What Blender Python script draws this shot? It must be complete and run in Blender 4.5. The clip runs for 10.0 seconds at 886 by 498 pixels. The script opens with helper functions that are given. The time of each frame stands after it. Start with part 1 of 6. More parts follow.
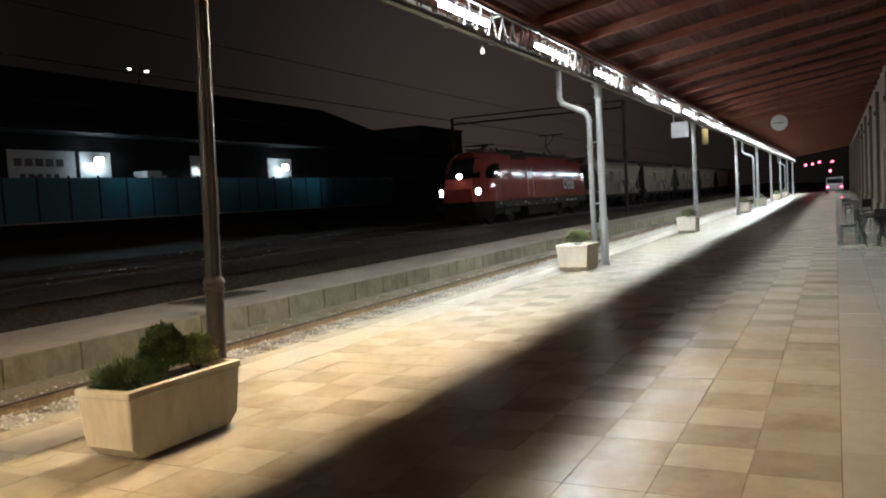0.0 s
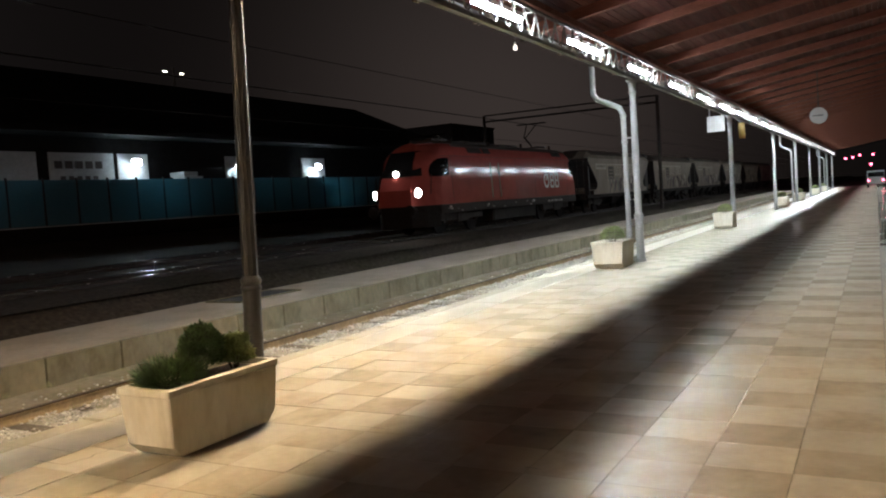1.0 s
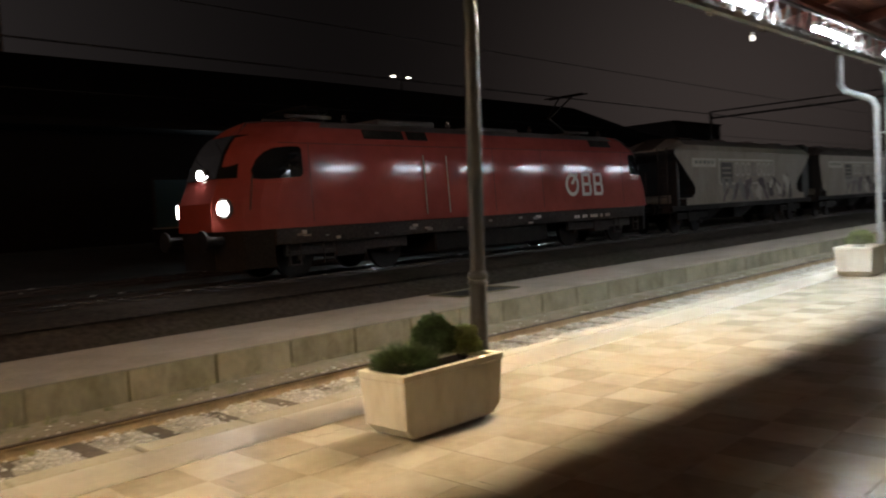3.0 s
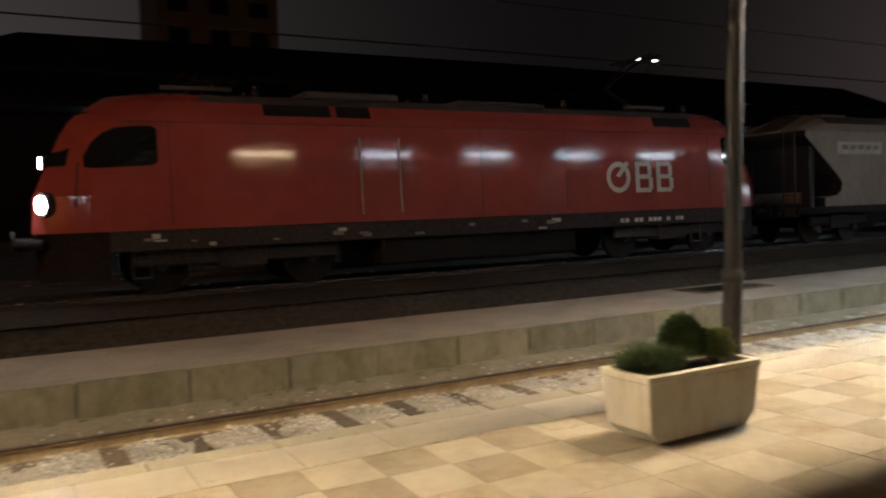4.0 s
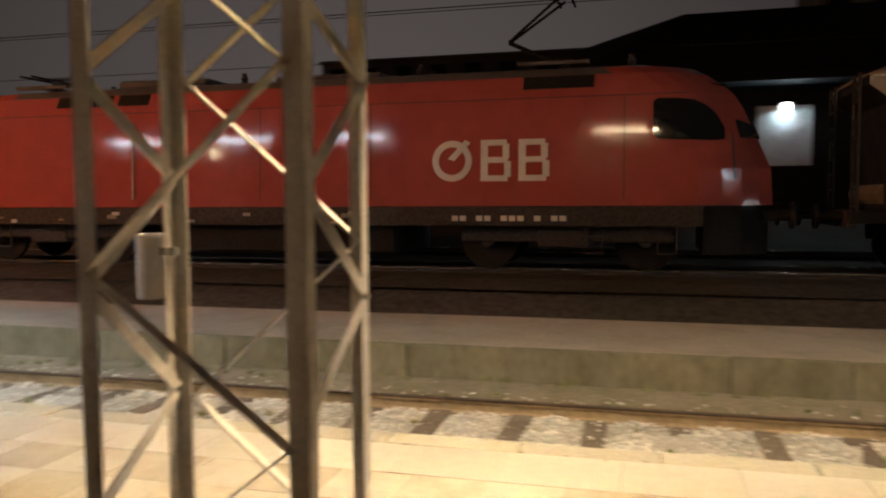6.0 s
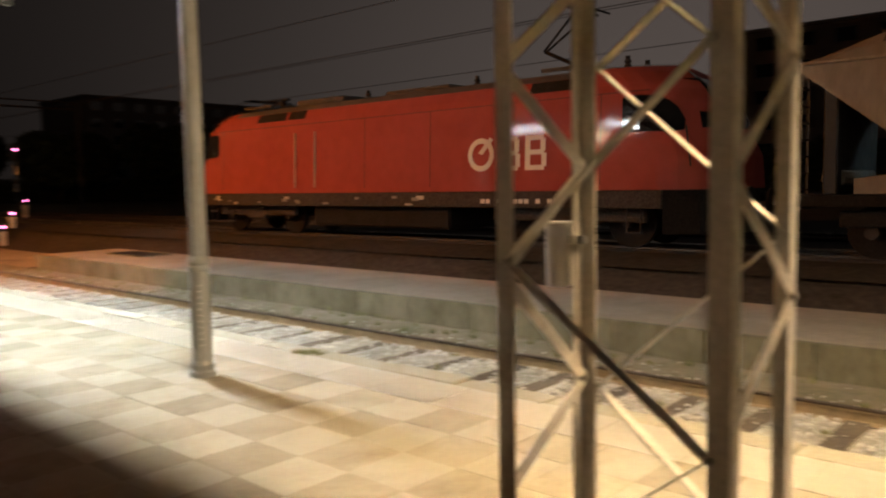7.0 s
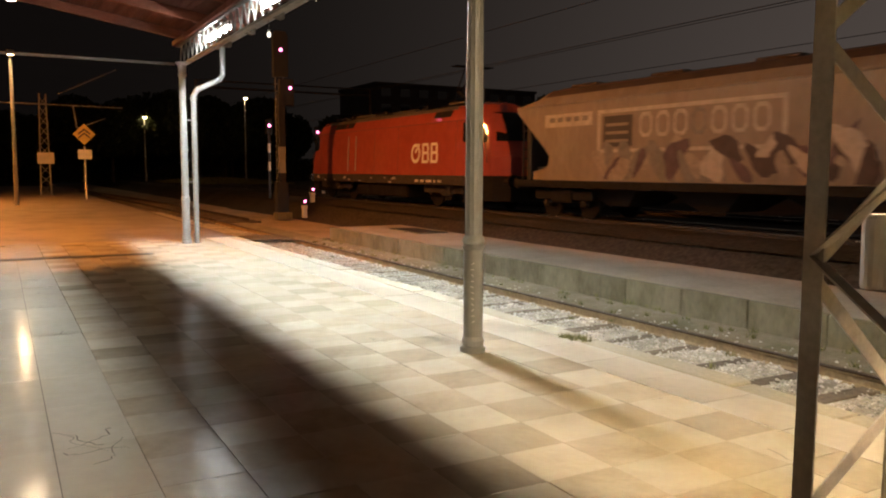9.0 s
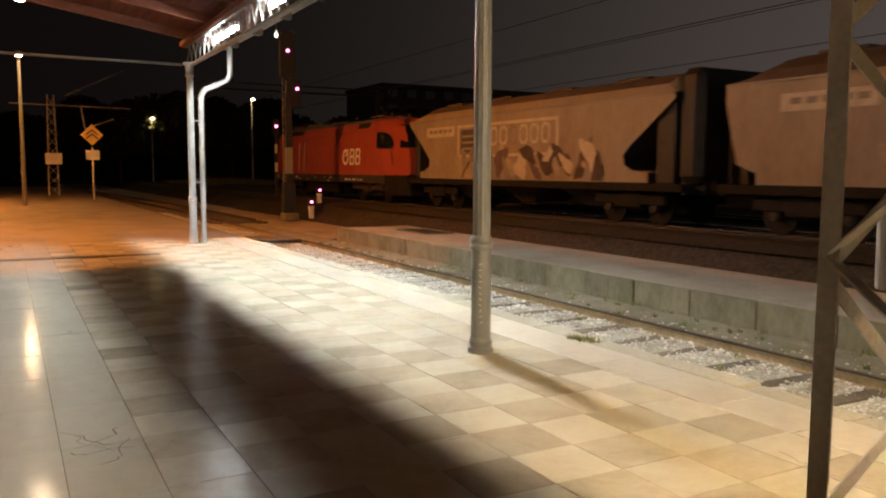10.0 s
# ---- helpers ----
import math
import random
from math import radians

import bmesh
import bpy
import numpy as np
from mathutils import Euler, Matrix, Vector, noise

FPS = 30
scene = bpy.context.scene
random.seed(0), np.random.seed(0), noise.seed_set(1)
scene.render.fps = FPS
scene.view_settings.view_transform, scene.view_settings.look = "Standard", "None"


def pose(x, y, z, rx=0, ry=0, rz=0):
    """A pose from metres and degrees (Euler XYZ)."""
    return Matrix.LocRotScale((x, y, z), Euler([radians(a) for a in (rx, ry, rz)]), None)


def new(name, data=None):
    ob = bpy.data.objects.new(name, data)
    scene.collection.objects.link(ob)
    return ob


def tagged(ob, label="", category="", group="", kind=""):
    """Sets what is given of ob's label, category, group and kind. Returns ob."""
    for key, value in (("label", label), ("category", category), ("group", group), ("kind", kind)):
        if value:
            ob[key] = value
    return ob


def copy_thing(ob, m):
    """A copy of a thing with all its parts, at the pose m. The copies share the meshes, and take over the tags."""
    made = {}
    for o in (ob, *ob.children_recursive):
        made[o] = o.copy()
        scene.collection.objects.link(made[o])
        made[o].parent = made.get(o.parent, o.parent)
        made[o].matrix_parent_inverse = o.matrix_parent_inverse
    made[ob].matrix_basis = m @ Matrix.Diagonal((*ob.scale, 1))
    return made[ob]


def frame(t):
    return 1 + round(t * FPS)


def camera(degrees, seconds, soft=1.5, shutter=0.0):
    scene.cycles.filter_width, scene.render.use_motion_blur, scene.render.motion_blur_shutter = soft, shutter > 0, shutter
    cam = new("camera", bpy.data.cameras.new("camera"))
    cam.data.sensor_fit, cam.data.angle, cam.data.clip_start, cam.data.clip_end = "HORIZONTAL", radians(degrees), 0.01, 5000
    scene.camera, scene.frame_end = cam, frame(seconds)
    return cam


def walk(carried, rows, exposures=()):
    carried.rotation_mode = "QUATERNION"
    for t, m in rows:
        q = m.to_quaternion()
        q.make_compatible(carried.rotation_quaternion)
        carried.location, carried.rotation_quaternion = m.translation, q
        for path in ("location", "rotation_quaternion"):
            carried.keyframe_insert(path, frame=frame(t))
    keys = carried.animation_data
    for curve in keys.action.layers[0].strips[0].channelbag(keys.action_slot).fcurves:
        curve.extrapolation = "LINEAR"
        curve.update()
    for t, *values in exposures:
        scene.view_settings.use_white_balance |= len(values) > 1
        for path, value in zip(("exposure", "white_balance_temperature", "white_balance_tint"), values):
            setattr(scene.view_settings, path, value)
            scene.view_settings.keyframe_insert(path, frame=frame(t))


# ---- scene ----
# ---- camera ----
cam = camera(58.32, 10.0, soft=2.0, shutter=0.5)
PATH = [
    (0, pose(5.254, -4.694, 1.800, 86.510, 3.234, -63.754)),
    (0.5, pose(5.272, -4.661, 1.800, 86.391, 3.589, -62.827)),
    (1, pose(5.263, -4.663, 1.800, 86.500, 3.796, -61.426)),
    (1.5, pose(5.260, -4.662, 1.797, 86.397, 4.238, -59.688)),
    (2, pose(5.237, -4.651, 1.791, 86.620, 4.427, -56.848)),
    (3.5, pose(5.154, -4.536, 1.803, 87.460, 2.415, -38.095)),
    (4, pose(5.169, -4.465, 1.840, 87.153, 1.949, -28.965)),
    (4.5, pose(5.075, -4.381, 1.829, 86.829, 1.496, -18.830)),
    (5, pose(4.944, -4.163, 1.813, 87.225, 1.045, -6.466)),
    (5.5, pose(4.867, -4.013, 1.804, 86.556, 1.539, 3.008)),
    (6, pose(4.931, -3.852, 1.800, 86.321, 0.325, 14.821)),
    (7.5, pose(4.633, -3.753, 1.840, 85.073, 1.320, 51.907)),
    (8, pose(4.620, -3.725, 1.821, 84.648, 0.450, 57.542)),
    (8.5, pose(4.592, -3.738, 1.825, 84.286, 0.050, 60.070)),
    (9, pose(4.585, -3.728, 1.812, 84.373, -0.232, 60.915)),
    (9.5, pose(4.563, -3.722, 1.809, 84.223, -0.186, 61.259)),
    (10, pose(4.551, -3.726, 1.802, 84.445, -0.285, 61.373)),
]
walk(cam, PATH, [(0, 0.02, 6980, 10), (3.5, -0.03, 6850, 10), (4.3, 0.2, 6550, 10), (5.0, 0.48, 6450, 10), (5.6, 0.47, 6700, 10), (6.2, 0.51, 7100, 10), (7.5, 0.40, 7750, 10), (10, 0.32, 7750, 10)])

# ---- night sky, light ----
scene.view_settings.exposure = 0.0
world = bpy.data.worlds.new("night_sky")
scene.world = world
world.use_nodes = True
_bg = world.node_tree.nodes["Background"]
# town glow: the sky is brighter over the town across the tracks
_nt = world.node_tree
_tc = _nt.nodes.new("ShaderNodeTexCoord")
_dot = _nt.nodes.new("ShaderNodeVectorMath")
_dot.operation = "DOT_PRODUCT"
_dot.inputs[1].default_value = (-0.35, 0.937, 0.0)
_pos = _nt.nodes.new("ShaderNodeMath")
_pos.operation = "MAXIMUM"
_pos.inputs[1].default_value = 0.0
_pow = _nt.nodes.new("ShaderNodeMath")
_pow.operation = "POWER"
_pow.inputs[1].default_value = 5.5
_ramp = _nt.nodes.new("ShaderNodeMix")
_ramp.data_type = "RGBA"
_ramp.inputs["A"].default_value = (0.0030, 0.0025, 0.0026, 1)
_ramp.inputs["B"].default_value = (0.058, 0.0504, 0.0515, 1)
_nt.links.new(_tc.outputs["Generated"], _dot.inputs[0])
_nt.links.new(_dot.outputs["Value"], _pos.inputs[0])
_nt.links.new(_pos.outputs[0], _pow.inputs[0])
_nt.links.new(_pow.outputs[0], _ramp.inputs["Factor"])
# a second, weaker glow over the town along the line
_dot2 = _nt.nodes.new("ShaderNodeVectorMath")
_dot2.operation = "DOT_PRODUCT"
_dot2.inputs[1].default_value = (0.91, 0.40, 0.10)
_pos2 = _nt.nodes.new("ShaderNodeMath")
_pos2.operation = "MAXIMUM"
_pos2.inputs[1].default_value = 0.0
_pow2 = _nt.nodes.new("ShaderNodeMath")
_pow2.operation = "POWER"
_pow2.inputs[1].default_value = 32.0
_lobe = _nt.nodes.new("ShaderNodeMix")
_lobe.data_type = "RGBA"
_lobe.blend_type = "ADD"
_lobe.inputs["B"].default_value = (0.033, 0.0265, 0.0255, 1)
_nt.links.new(_tc.outputs["Generated"], _dot2.inputs[0])
_nt.links.new(_dot2.outputs["Value"], _pos2.inputs[0])
_nt.links.new(_pos2.outputs[0], _pow2.inputs[0])
_nt.links.new(_pow2.outputs[0], _lobe.inputs["Factor"])
_nt.links.new(_ramp.outputs["Result"], _lobe.inputs["A"])
_nt.links.new(_lobe.outputs["Result"], _bg.inputs["Color"])
_bg.inputs["Strength"].default_value = 1.0

WARM = (1.0, 0.755, 0.47)
COOL = (0.79, 0.92, 1.07)
TUBE = 1600.0
SIDE = 130.0


# ---- materials ----
def nodes_of(name):
    m = bpy.data.materials.new(name)
    m.use_nodes = True
    nt = m.node_tree
    return m, nt, nt.nodes["Principled BSDF"]


def mat(name, color, rough=0.6, metal=0.0, fine=40.0, coarse=2.5, vary=0.25, bump=0.2, stain=None, stain_amount=0.35,
        rand=0.0, coat=0.0, rough_vary=0.1, stretch=(1, 1, 1)):
    """A surface with grain and stains at two scales, in metres."""
    m, nt, bsdf = nodes_of(name)
    N, L = nt.nodes, nt.links
    tc = N.new("ShaderNodeTexCoord")
    mp = N.new("ShaderNodeMapping")
    mp.inputs["Scale"].default_value = stretch
    if rand:
        where = N.new("ShaderNodeObjectInfo")
        shift = N.new("ShaderNodeVectorMath")
        shift.operation = "ADD"
        L.new(tc.outputs["Object"], shift.inputs[0])
        L.new(where.outputs["Location"], shift.inputs[1])
        L.new(shift.outputs[0], mp.inputs["Vector"])
    else:
        L.new(tc.outputs["Object"], mp.inputs["Vector"])
    n1 = N.new("ShaderNodeTexNoise")
    n1.inputs["Scale"].default_value, n1.inputs["Detail"].default_value = fine, 5
    n2 = N.new("ShaderNodeTexNoise")
    n2.inputs["Scale"].default_value, n2.inputs["Detail"].default_value = coarse, 6
    n2.inputs["Roughness"].default_value = 0.65
    L.new(mp.outputs[0], n1.inputs["Vector"])
    L.new(mp.outputs[0], n2.inputs["Vector"])
    r1 = N.new("ShaderNodeMapRange")
    r1.inputs["From Min"].default_value, r1.inputs["From Max"].default_value = 0.3, 0.7
    r1.inputs["To Min"].default_value, r1.inputs["To Max"].default_value = 1 - vary, 1 + vary
    L.new(n1.outputs["Fac"], r1.inputs["Value"])
    base = N.new("ShaderNodeRGB")
    base.outputs[0].default_value = (*color, 1)
    last = base.outputs[0]
    st = stain if stain else tuple(c * 0.45 for c in color)
    rs = N.new("ShaderNodeMapRange")
    rs.inputs["From Min"].default_value, rs.inputs["From Max"].default_value = 0.45, 0.72
    rs.inputs["To Max"].default_value = stain_amount
    L.new(n2.outputs["Fac"], rs.inputs["Value"])
    mx = N.new("ShaderNodeMix")
    mx.data_type = "RGBA"
    L.new(rs.outputs[0], mx.inputs["Factor"])
    L.new(last, mx.inputs["A"])
    mx.inputs["B"].default_value = (*st, 1)
    last = mx.outputs["Result"]
    mul = N.new("ShaderNodeVectorMath")
    mul.operation = "SCALE"
    L.new(last, mul.inputs[0])
    if rand:
        info = N.new("ShaderNodeObjectInfo")
        geo = N.new("ShaderNodeNewGeometry")
        add = N.new("ShaderNodeMath")
        add.operation = "ADD"
        L.new(info.outputs["Random"], add.inputs[0])
        L.new(geo.outputs["Random Per Island"], add.inputs[1])
        fr = N.new("ShaderNodeMath")
        fr.operation = "FRACT"
        L.new(add.outputs[0], fr.inputs[0])
        rr = N.new("ShaderNodeMapRange")
        rr.inputs["To Min"].default_value, rr.inputs["To Max"].default_value = 1 - rand, 1 + rand
        L.new(fr.outputs[0], rr.inputs["Value"])
        mm = N.new("ShaderNodeMath")
        mm.operation = "MULTIPLY"
        L.new(r1.outputs[0], mm.inputs[0])
        L.new(rr.outputs[0], mm.inputs[1])
        L.new(mm.outputs[0], mul.inputs["Scale"])
    else:
        L.new(r1.outputs[0], mul.inputs["Scale"])
    L.new(mul.outputs[0], bsdf.inputs["Base Color"])
    rg = N.new("ShaderNodeMapRange")
    rg.inputs["From Min"].default_value, rg.inputs["From Max"].default_value = 0.3, 0.7
    rg.inputs["To Min"].default_value, rg.inputs["To Max"].default_value = max(0.02, rough - rough_vary), min(1, rough + rough_vary)
    L.new(n2.outputs["Fac"], rg.inputs["Value"])
    L.new(rg.outputs[0], bsdf.inputs["Roughness"])
    bsdf.inputs["Metallic"].default_value = metal
    bsdf.inputs["Coat Weight"].default_value = coat
    bsdf.inputs["Coat Roughness"].default_value = 0.08
    if bump:
        bp = N.new("ShaderNodeBump")
        bp.inputs["Strength"].default_value, bp.inputs["Distance"].default_value = bump, 0.01
        L.new(n1.outputs["Fac"], bp.inputs["Height"])
        L.new(bp.outputs[0], bsdf.inputs["Normal"])
    return m


def glow(name, color, strength):
    m, nt, bsdf = nodes_of(name)
    bsdf.inputs["Base Color"].default_value = (*[min(1, c) for c in color], 1)
    bsdf.inputs["Emission Color"].default_value = (*color, 1)
    bsdf.inputs["Emission Strength"].default_value = strength
    return m


def glassy(name, color, rough=0.05):
    m, nt, bsdf = nodes_of(name)
    bsdf.inputs["Base Color"].default_value = (*color, 1)
    bsdf.inputs["Roughness"].default_value = rough
    bsdf.inputs["Coat Weight"].default_value = 1.0
    return m


M_TILE_L = mat("light_tile", (0.45, 0.405, 0.315), 0.235, fine=7, coarse=1.7, vary=0.045, bump=0.02, stain=(0.33, 0.285, 0.215), stain_amount=0.7, rand=0.09, rough_vary=0.01)
M_TILE_D = mat("dark_tile", (0.39, 0.343, 0.258), 0.235, fine=7, coarse=1.7, vary=0.06, bump=0.02, stain=(0.24, 0.20, 0.14), stain_amount=0.75, rand=0.15, rough_vary=0.01)
M_SLAB = mat("border_slab", (0.45, 0.418, 0.345), 0.135, fine=6, coarse=0.9, vary=0.04, bump=0.02, stain_amount=0.4, stain=(0.42, 0.375, 0.29), rand=0.06, rough_vary=0.02)
M_EDGE = mat("edge_slab_stone", (0.385, 0.35, 0.28), 0.30, fine=9, coarse=1.2, vary=0.05, bump=0.05, stain=(0.33, 0.295, 0.225), stain_amount=0.25, rand=0.07, rough_vary=0.03)
M_COPING = mat("coping_stone", (0.34, 0.31, 0.24), 0.7, fine=25, coarse=3, vary=0.1, bump=0.3, stain=(0.36, 0.33, 0.22), stain_amount=0.5, rand=0.08)
M_GROUT = mat("grout", (0.05, 0.042, 0.032), 0.9, bump=0.2)
M_CONC = mat("old_concrete", (0.165, 0.142, 0.088), 0.85, fine=12, coarse=1.6, vary=0.14, bump=0.35, stain=(0.085, 0.078, 0.036), stain_amount=0.9, rand=0.10, stretch=(1, 1, 0.55))
M_ISLAND = mat("island_paving", (0.33, 0.27, 0.21), 0.8, fine=14, coarse=0.7, vary=0.10, bump=0.25, stain=(0.19, 0.165, 0.12), stain_amount=0.6)
M_BALLAST = mat("ballast_bed", (0.35, 0.32, 0.265), 0.9, fine=28, coarse=2, vary=0.3, bump=1.0, stain=(0.09, 0.085, 0.05), stain_amount=0.6)
M_MOSS = mat("dusty_soil", (0.20, 0.168, 0.115), 0.95, fine=16, coarse=1.6, vary=0.16, bump=0.4, stain=(0.115, 0.108, 0.05), stain_amount=0.8)
M_STONE = mat("ballast_stone", (0.52, 0.49, 0.43), 0.85, fine=30, coarse=2, vary=0.2, bump=0.3, rand=0.3)
M_GROUND = mat("yard_ground", (0.056, 0.044, 0.034), 0.9, fine=9, coarse=0.25, vary=0.4, bump=0.8, stain=(0.035, 0.035, 0.02), stain_amount=0.8)
M_ASPHALT = mat("worn_asphalt", (0.13, 0.11, 0.092), 0.75, fine=45, coarse=0.6, vary=0.3, bump=0.5, stain=(0.06, 0.05, 0.04), stain_amount=0.6)
M_GRAVEL = mat("brown_gravel", (0.30, 0.235, 0.175), 0.9, fine=18, coarse=0.6, vary=0.35, bump=0.8, stain=(0.12, 0.09, 0.065), stain_amount=0.7)
M_RAIL = mat("dusty_rail", (0.27, 0.195, 0.105), 0.75, metal=0.1, fine=18, vary=0.2, bump=0.2, stain=(0.10, 0.06, 0.03), stain_amount=0.5)
M_RAILTOP = mat("worn_railhead", (0.055, 0.032, 0.018), 0.6, metal=0.2, fine=30, vary=0.2, bump=0.1)
M_POLISHED = mat("polished_railhead", (0.42, 0.40, 0.38), 0.22, metal=0.9, fine=30, vary=0.1, bump=0.05)
M_SLEEPER = mat("timber_sleeper", (0.105, 0.08, 0.053), 0.9, fine=18, vary=0.25, bump=0.6, rand=0.25)
M_POST = mat("grey_painted_iron", (0.26, 0.26, 0.25), 0.42, metal=0.1, fine=14, coarse=3, vary=0.06, bump=0.08, stain=(0.18, 0.165, 0.14), stain_amount=0.4)
# girder grey painted in two tones: lattice as backlit, chord and gutter as lit
M_GIRD = mat("shaded_girder_grey", (0.055, 0.047, 0.040), 0.65, fine=30, coarse=3, vary=0.2, bump=0.15)
M_GUTTER = mat("lit_gutter_grey", (0.13, 0.125, 0.115), 0.55, fine=20, coarse=3, vary=0.12, bump=0.1)
M_MAST = mat("grey_painted_steel", (0.46, 0.425, 0.37), 0.5, metal=0.1, fine=30, coarse=4, vary=0.12, bump=0.12, stain=(0.25, 0.19, 0.13), stain_amount=0.4)
# much darker than the grey of the other columns
M_DARKPOST = mat("dark_iron", (0.032, 0.028, 0.024), 0.42, metal=0.1, fine=30, coarse=3, vary=0.2, bump=0.2)
# rafters coloured lighter than the boards to stand for their lamplit lower edges
M_WOOD = mat("redbrown_boards", (0.064, 0.021, 0.015), 0.65, fine=20, coarse=1.5, vary=0.25, bump=0.25, rand=0.22, stretch=(0.25, 3, 3))
M_RAFTER = mat("redbrown_rafter", (0.125, 0.045, 0.029), 0.6, fine=20, coarse=1.5, vary=0.2, bump=0.25, stretch=(3, 0.3, 3))
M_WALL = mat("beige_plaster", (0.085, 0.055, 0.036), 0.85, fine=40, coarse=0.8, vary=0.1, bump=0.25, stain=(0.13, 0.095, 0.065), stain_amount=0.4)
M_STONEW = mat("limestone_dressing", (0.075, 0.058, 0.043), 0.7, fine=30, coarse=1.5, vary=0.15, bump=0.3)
M_DOORW = mat("dark_brown_joinery", (0.085, 0.05, 0.035), 0.4, fine=20, vary=0.2, bump=0.15, stretch=(3, 3, 0.3))
M_PLANTER = mat("cast_stone", (0.72, 0.675, 0.55), 0.75, fine=14, coarse=2.2, vary=0.05, bump=0.12, stain=(0.52, 0.44, 0.28), stain_amount=0.6, stretch=(1.6, 1.6, 0.5))
M_SOIL = mat("soil", (0.05, 0.035, 0.025), 0.95, bump=1.0)
M_LEAF = mat("conifer_leaf", (0.07, 0.11, 0.042), 0.6, fine=20, vary=0.35, bump=0, rand=0.5, stain=(0.08, 0.115, 0.04))
M_LEAF2 = mat("pale_shrub_leaf", (0.20, 0.235, 0.10), 0.6, fine=20, vary=0.3, bump=0, rand=0.4, stain=(0.27, 0.28, 0.13))
M_RED = mat("traffic_red_paint", (0.365, 0.079, 0.067), 0.08, fine=3, coarse=0.7, vary=0.07, bump=0.012, stain=(0.30, 0.055, 0.045), stain_amount=0.5, rough_vary=0.02)
M_WHITE = mat("white_lettering", (0.75, 0.73, 0.70), 0.4, vary=0.05, bump=0)
M_UNDER = mat("underframe_grey", (0.055, 0.049, 0.047), 0.55, fine=20, vary=0.35, bump=0.4, stain=(0.05, 0.035, 0.025))
M_BLACK = mat("running_gear_black", (0.019, 0.017, 0.016), 0.6, fine=20, vary=0.4, bump=0.4)
M_ROOFG = mat("roof_grey", (0.10, 0.095, 0.095), 0.55, vary=0.2, bump=0.2)
M_HOPPER = mat("hopper_grey_paint", (0.265, 0.22, 0.175), 0.55, fine=9, coarse=0.9, vary=0.10, bump=0.08, stain=(0.17, 0.135, 0.105), stain_amount=0.6, stretch=(1, 1, 0.4))
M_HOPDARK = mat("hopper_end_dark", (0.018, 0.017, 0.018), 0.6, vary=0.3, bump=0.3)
M_GLASS = glassy("dark_glass", (0.012, 0.014, 0.016))
M_LENS = glow("headlight", (1.0, 0.97, 1.0), 70)
M_CLOCK = glow("clock_face", (0.3, 0.285, 0.27), 0.03)
M_TUBEW = glow("warm_tube", WARM, TUBE)
M_TUBEC = glow("cool_tube", COOL, 0.86 * TUBE)
M_SIDEW = glow("warm_cover", WARM, SIDE)
M_SIDEC = glow("cool_cover", COOL, SIDE)
M_OUTW = glow("warm_skirt", WARM, 48.0)
M_OUTC = glow("cool_skirt", COOL, 48.0)
M_FIXT = mat("white_enamel", (0.62, 0.62, 0.60), 0.45, vary=0.06, bump=0.03)
M_BINWHITE = mat("white_bin_enamel", (0.82, 0.80, 0.75), 0.4, fine=12, vary=0.05, bump=0.02, stain=(0.6, 0.55, 0.45), stain_amount=0.3)
M_YELLOW = mat("yellow_plate", (0.62, 0.43, 0.12), 0.5, vary=0.1, bump=0.05)
M_MAUVE = mat("mauve_spray_paint", (0.105, 0.065, 0.075), 0.6, fine=6, vary=0.25, bump=0)
M_PALESPRAY = mat("pale_spray_paint", (0.47, 0.41, 0.34), 0.6, fine=6, vary=0.15, bump=0)
M_TANSPRAY = mat("tan_spray_paint", (0.33, 0.275, 0.215), 0.6, fine=6, vary=0.2, bump=0)
M_HOPROOF = mat("hopper_roof_brown", (0.085, 0.06, 0.05), 0.7, fine=9, coarse=0.9, vary=0.15, bump=0.1)
M_GREYSPRAY = mat("grey_spray_paint", (0.20, 0.185, 0.165), 0.6, fine=6, vary=0.2, bump=0)
M_DARKSPRAY = mat("maroon_spray_paint", (0.055, 0.035, 0.035), 0.6, fine=6, vary=0.25, bump=0)
M_BARS = mat("dark_lettering", (0.06, 0.05, 0.045), 0.6, vary=0.2, bump=0)
M_FENCE = mat("teal_fence_panel", (0.055, 0.12, 0.145), 0.5, fine=8, coarse=0.3, vary=0.2, bump=0.1, rand=0.12)
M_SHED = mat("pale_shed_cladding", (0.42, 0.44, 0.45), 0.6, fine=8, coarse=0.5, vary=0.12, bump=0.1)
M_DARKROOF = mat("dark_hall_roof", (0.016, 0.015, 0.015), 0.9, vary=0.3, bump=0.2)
M_FACADE = mat("ochre_facade", (0.40, 0.33, 0.22), 0.85, fine=8, coarse=0.3, vary=0.12, bump=0.1)
M_FAR = mat("far_grey_facade", (0.17, 0.167, 0.175), 0.9, fine=4, coarse=0.2, vary=0.15, bump=0)
M_FARLEAF = mat("night_foliage", (0.03, 0.04, 0.018), 0.8, fine=6, vary=0.4, bump=0, rand=0.4)
M_BARK = mat("bark", (0.06, 0.045, 0.035), 0.9, vary=0.3, bump=0.8)
M_GRASS = mat("grass_blade", (0.15, 0.145, 0.05), 0.7, fine=9, vary=0.3, bump=0, rand=0.4)
M_SIGBLACK = mat("signal_black", (0.02, 0.02, 0.022), 0.5, vary=0.2, bump=0.05)
M_SIGWHITE = mat("signal_white", (0.6, 0.58, 0.55), 0.5, vary=0.1, bump=0.05)
M_REDLAMP = glow("signal_red", (1.0, 0.20, 0.55), 9)
M_REDFAR = glow("far_red_light", (1.0, 0.12, 0.25), 14)
M_BULB = glow("bluish_flood", (0.66, 0.86, 1.0), 300)
M_FARW = glow("far_white_light", (0.95, 0.93, 0.85), 12)
M_FARY = glow("far_yellow_light", (1.0, 0.78, 0.45), 160)
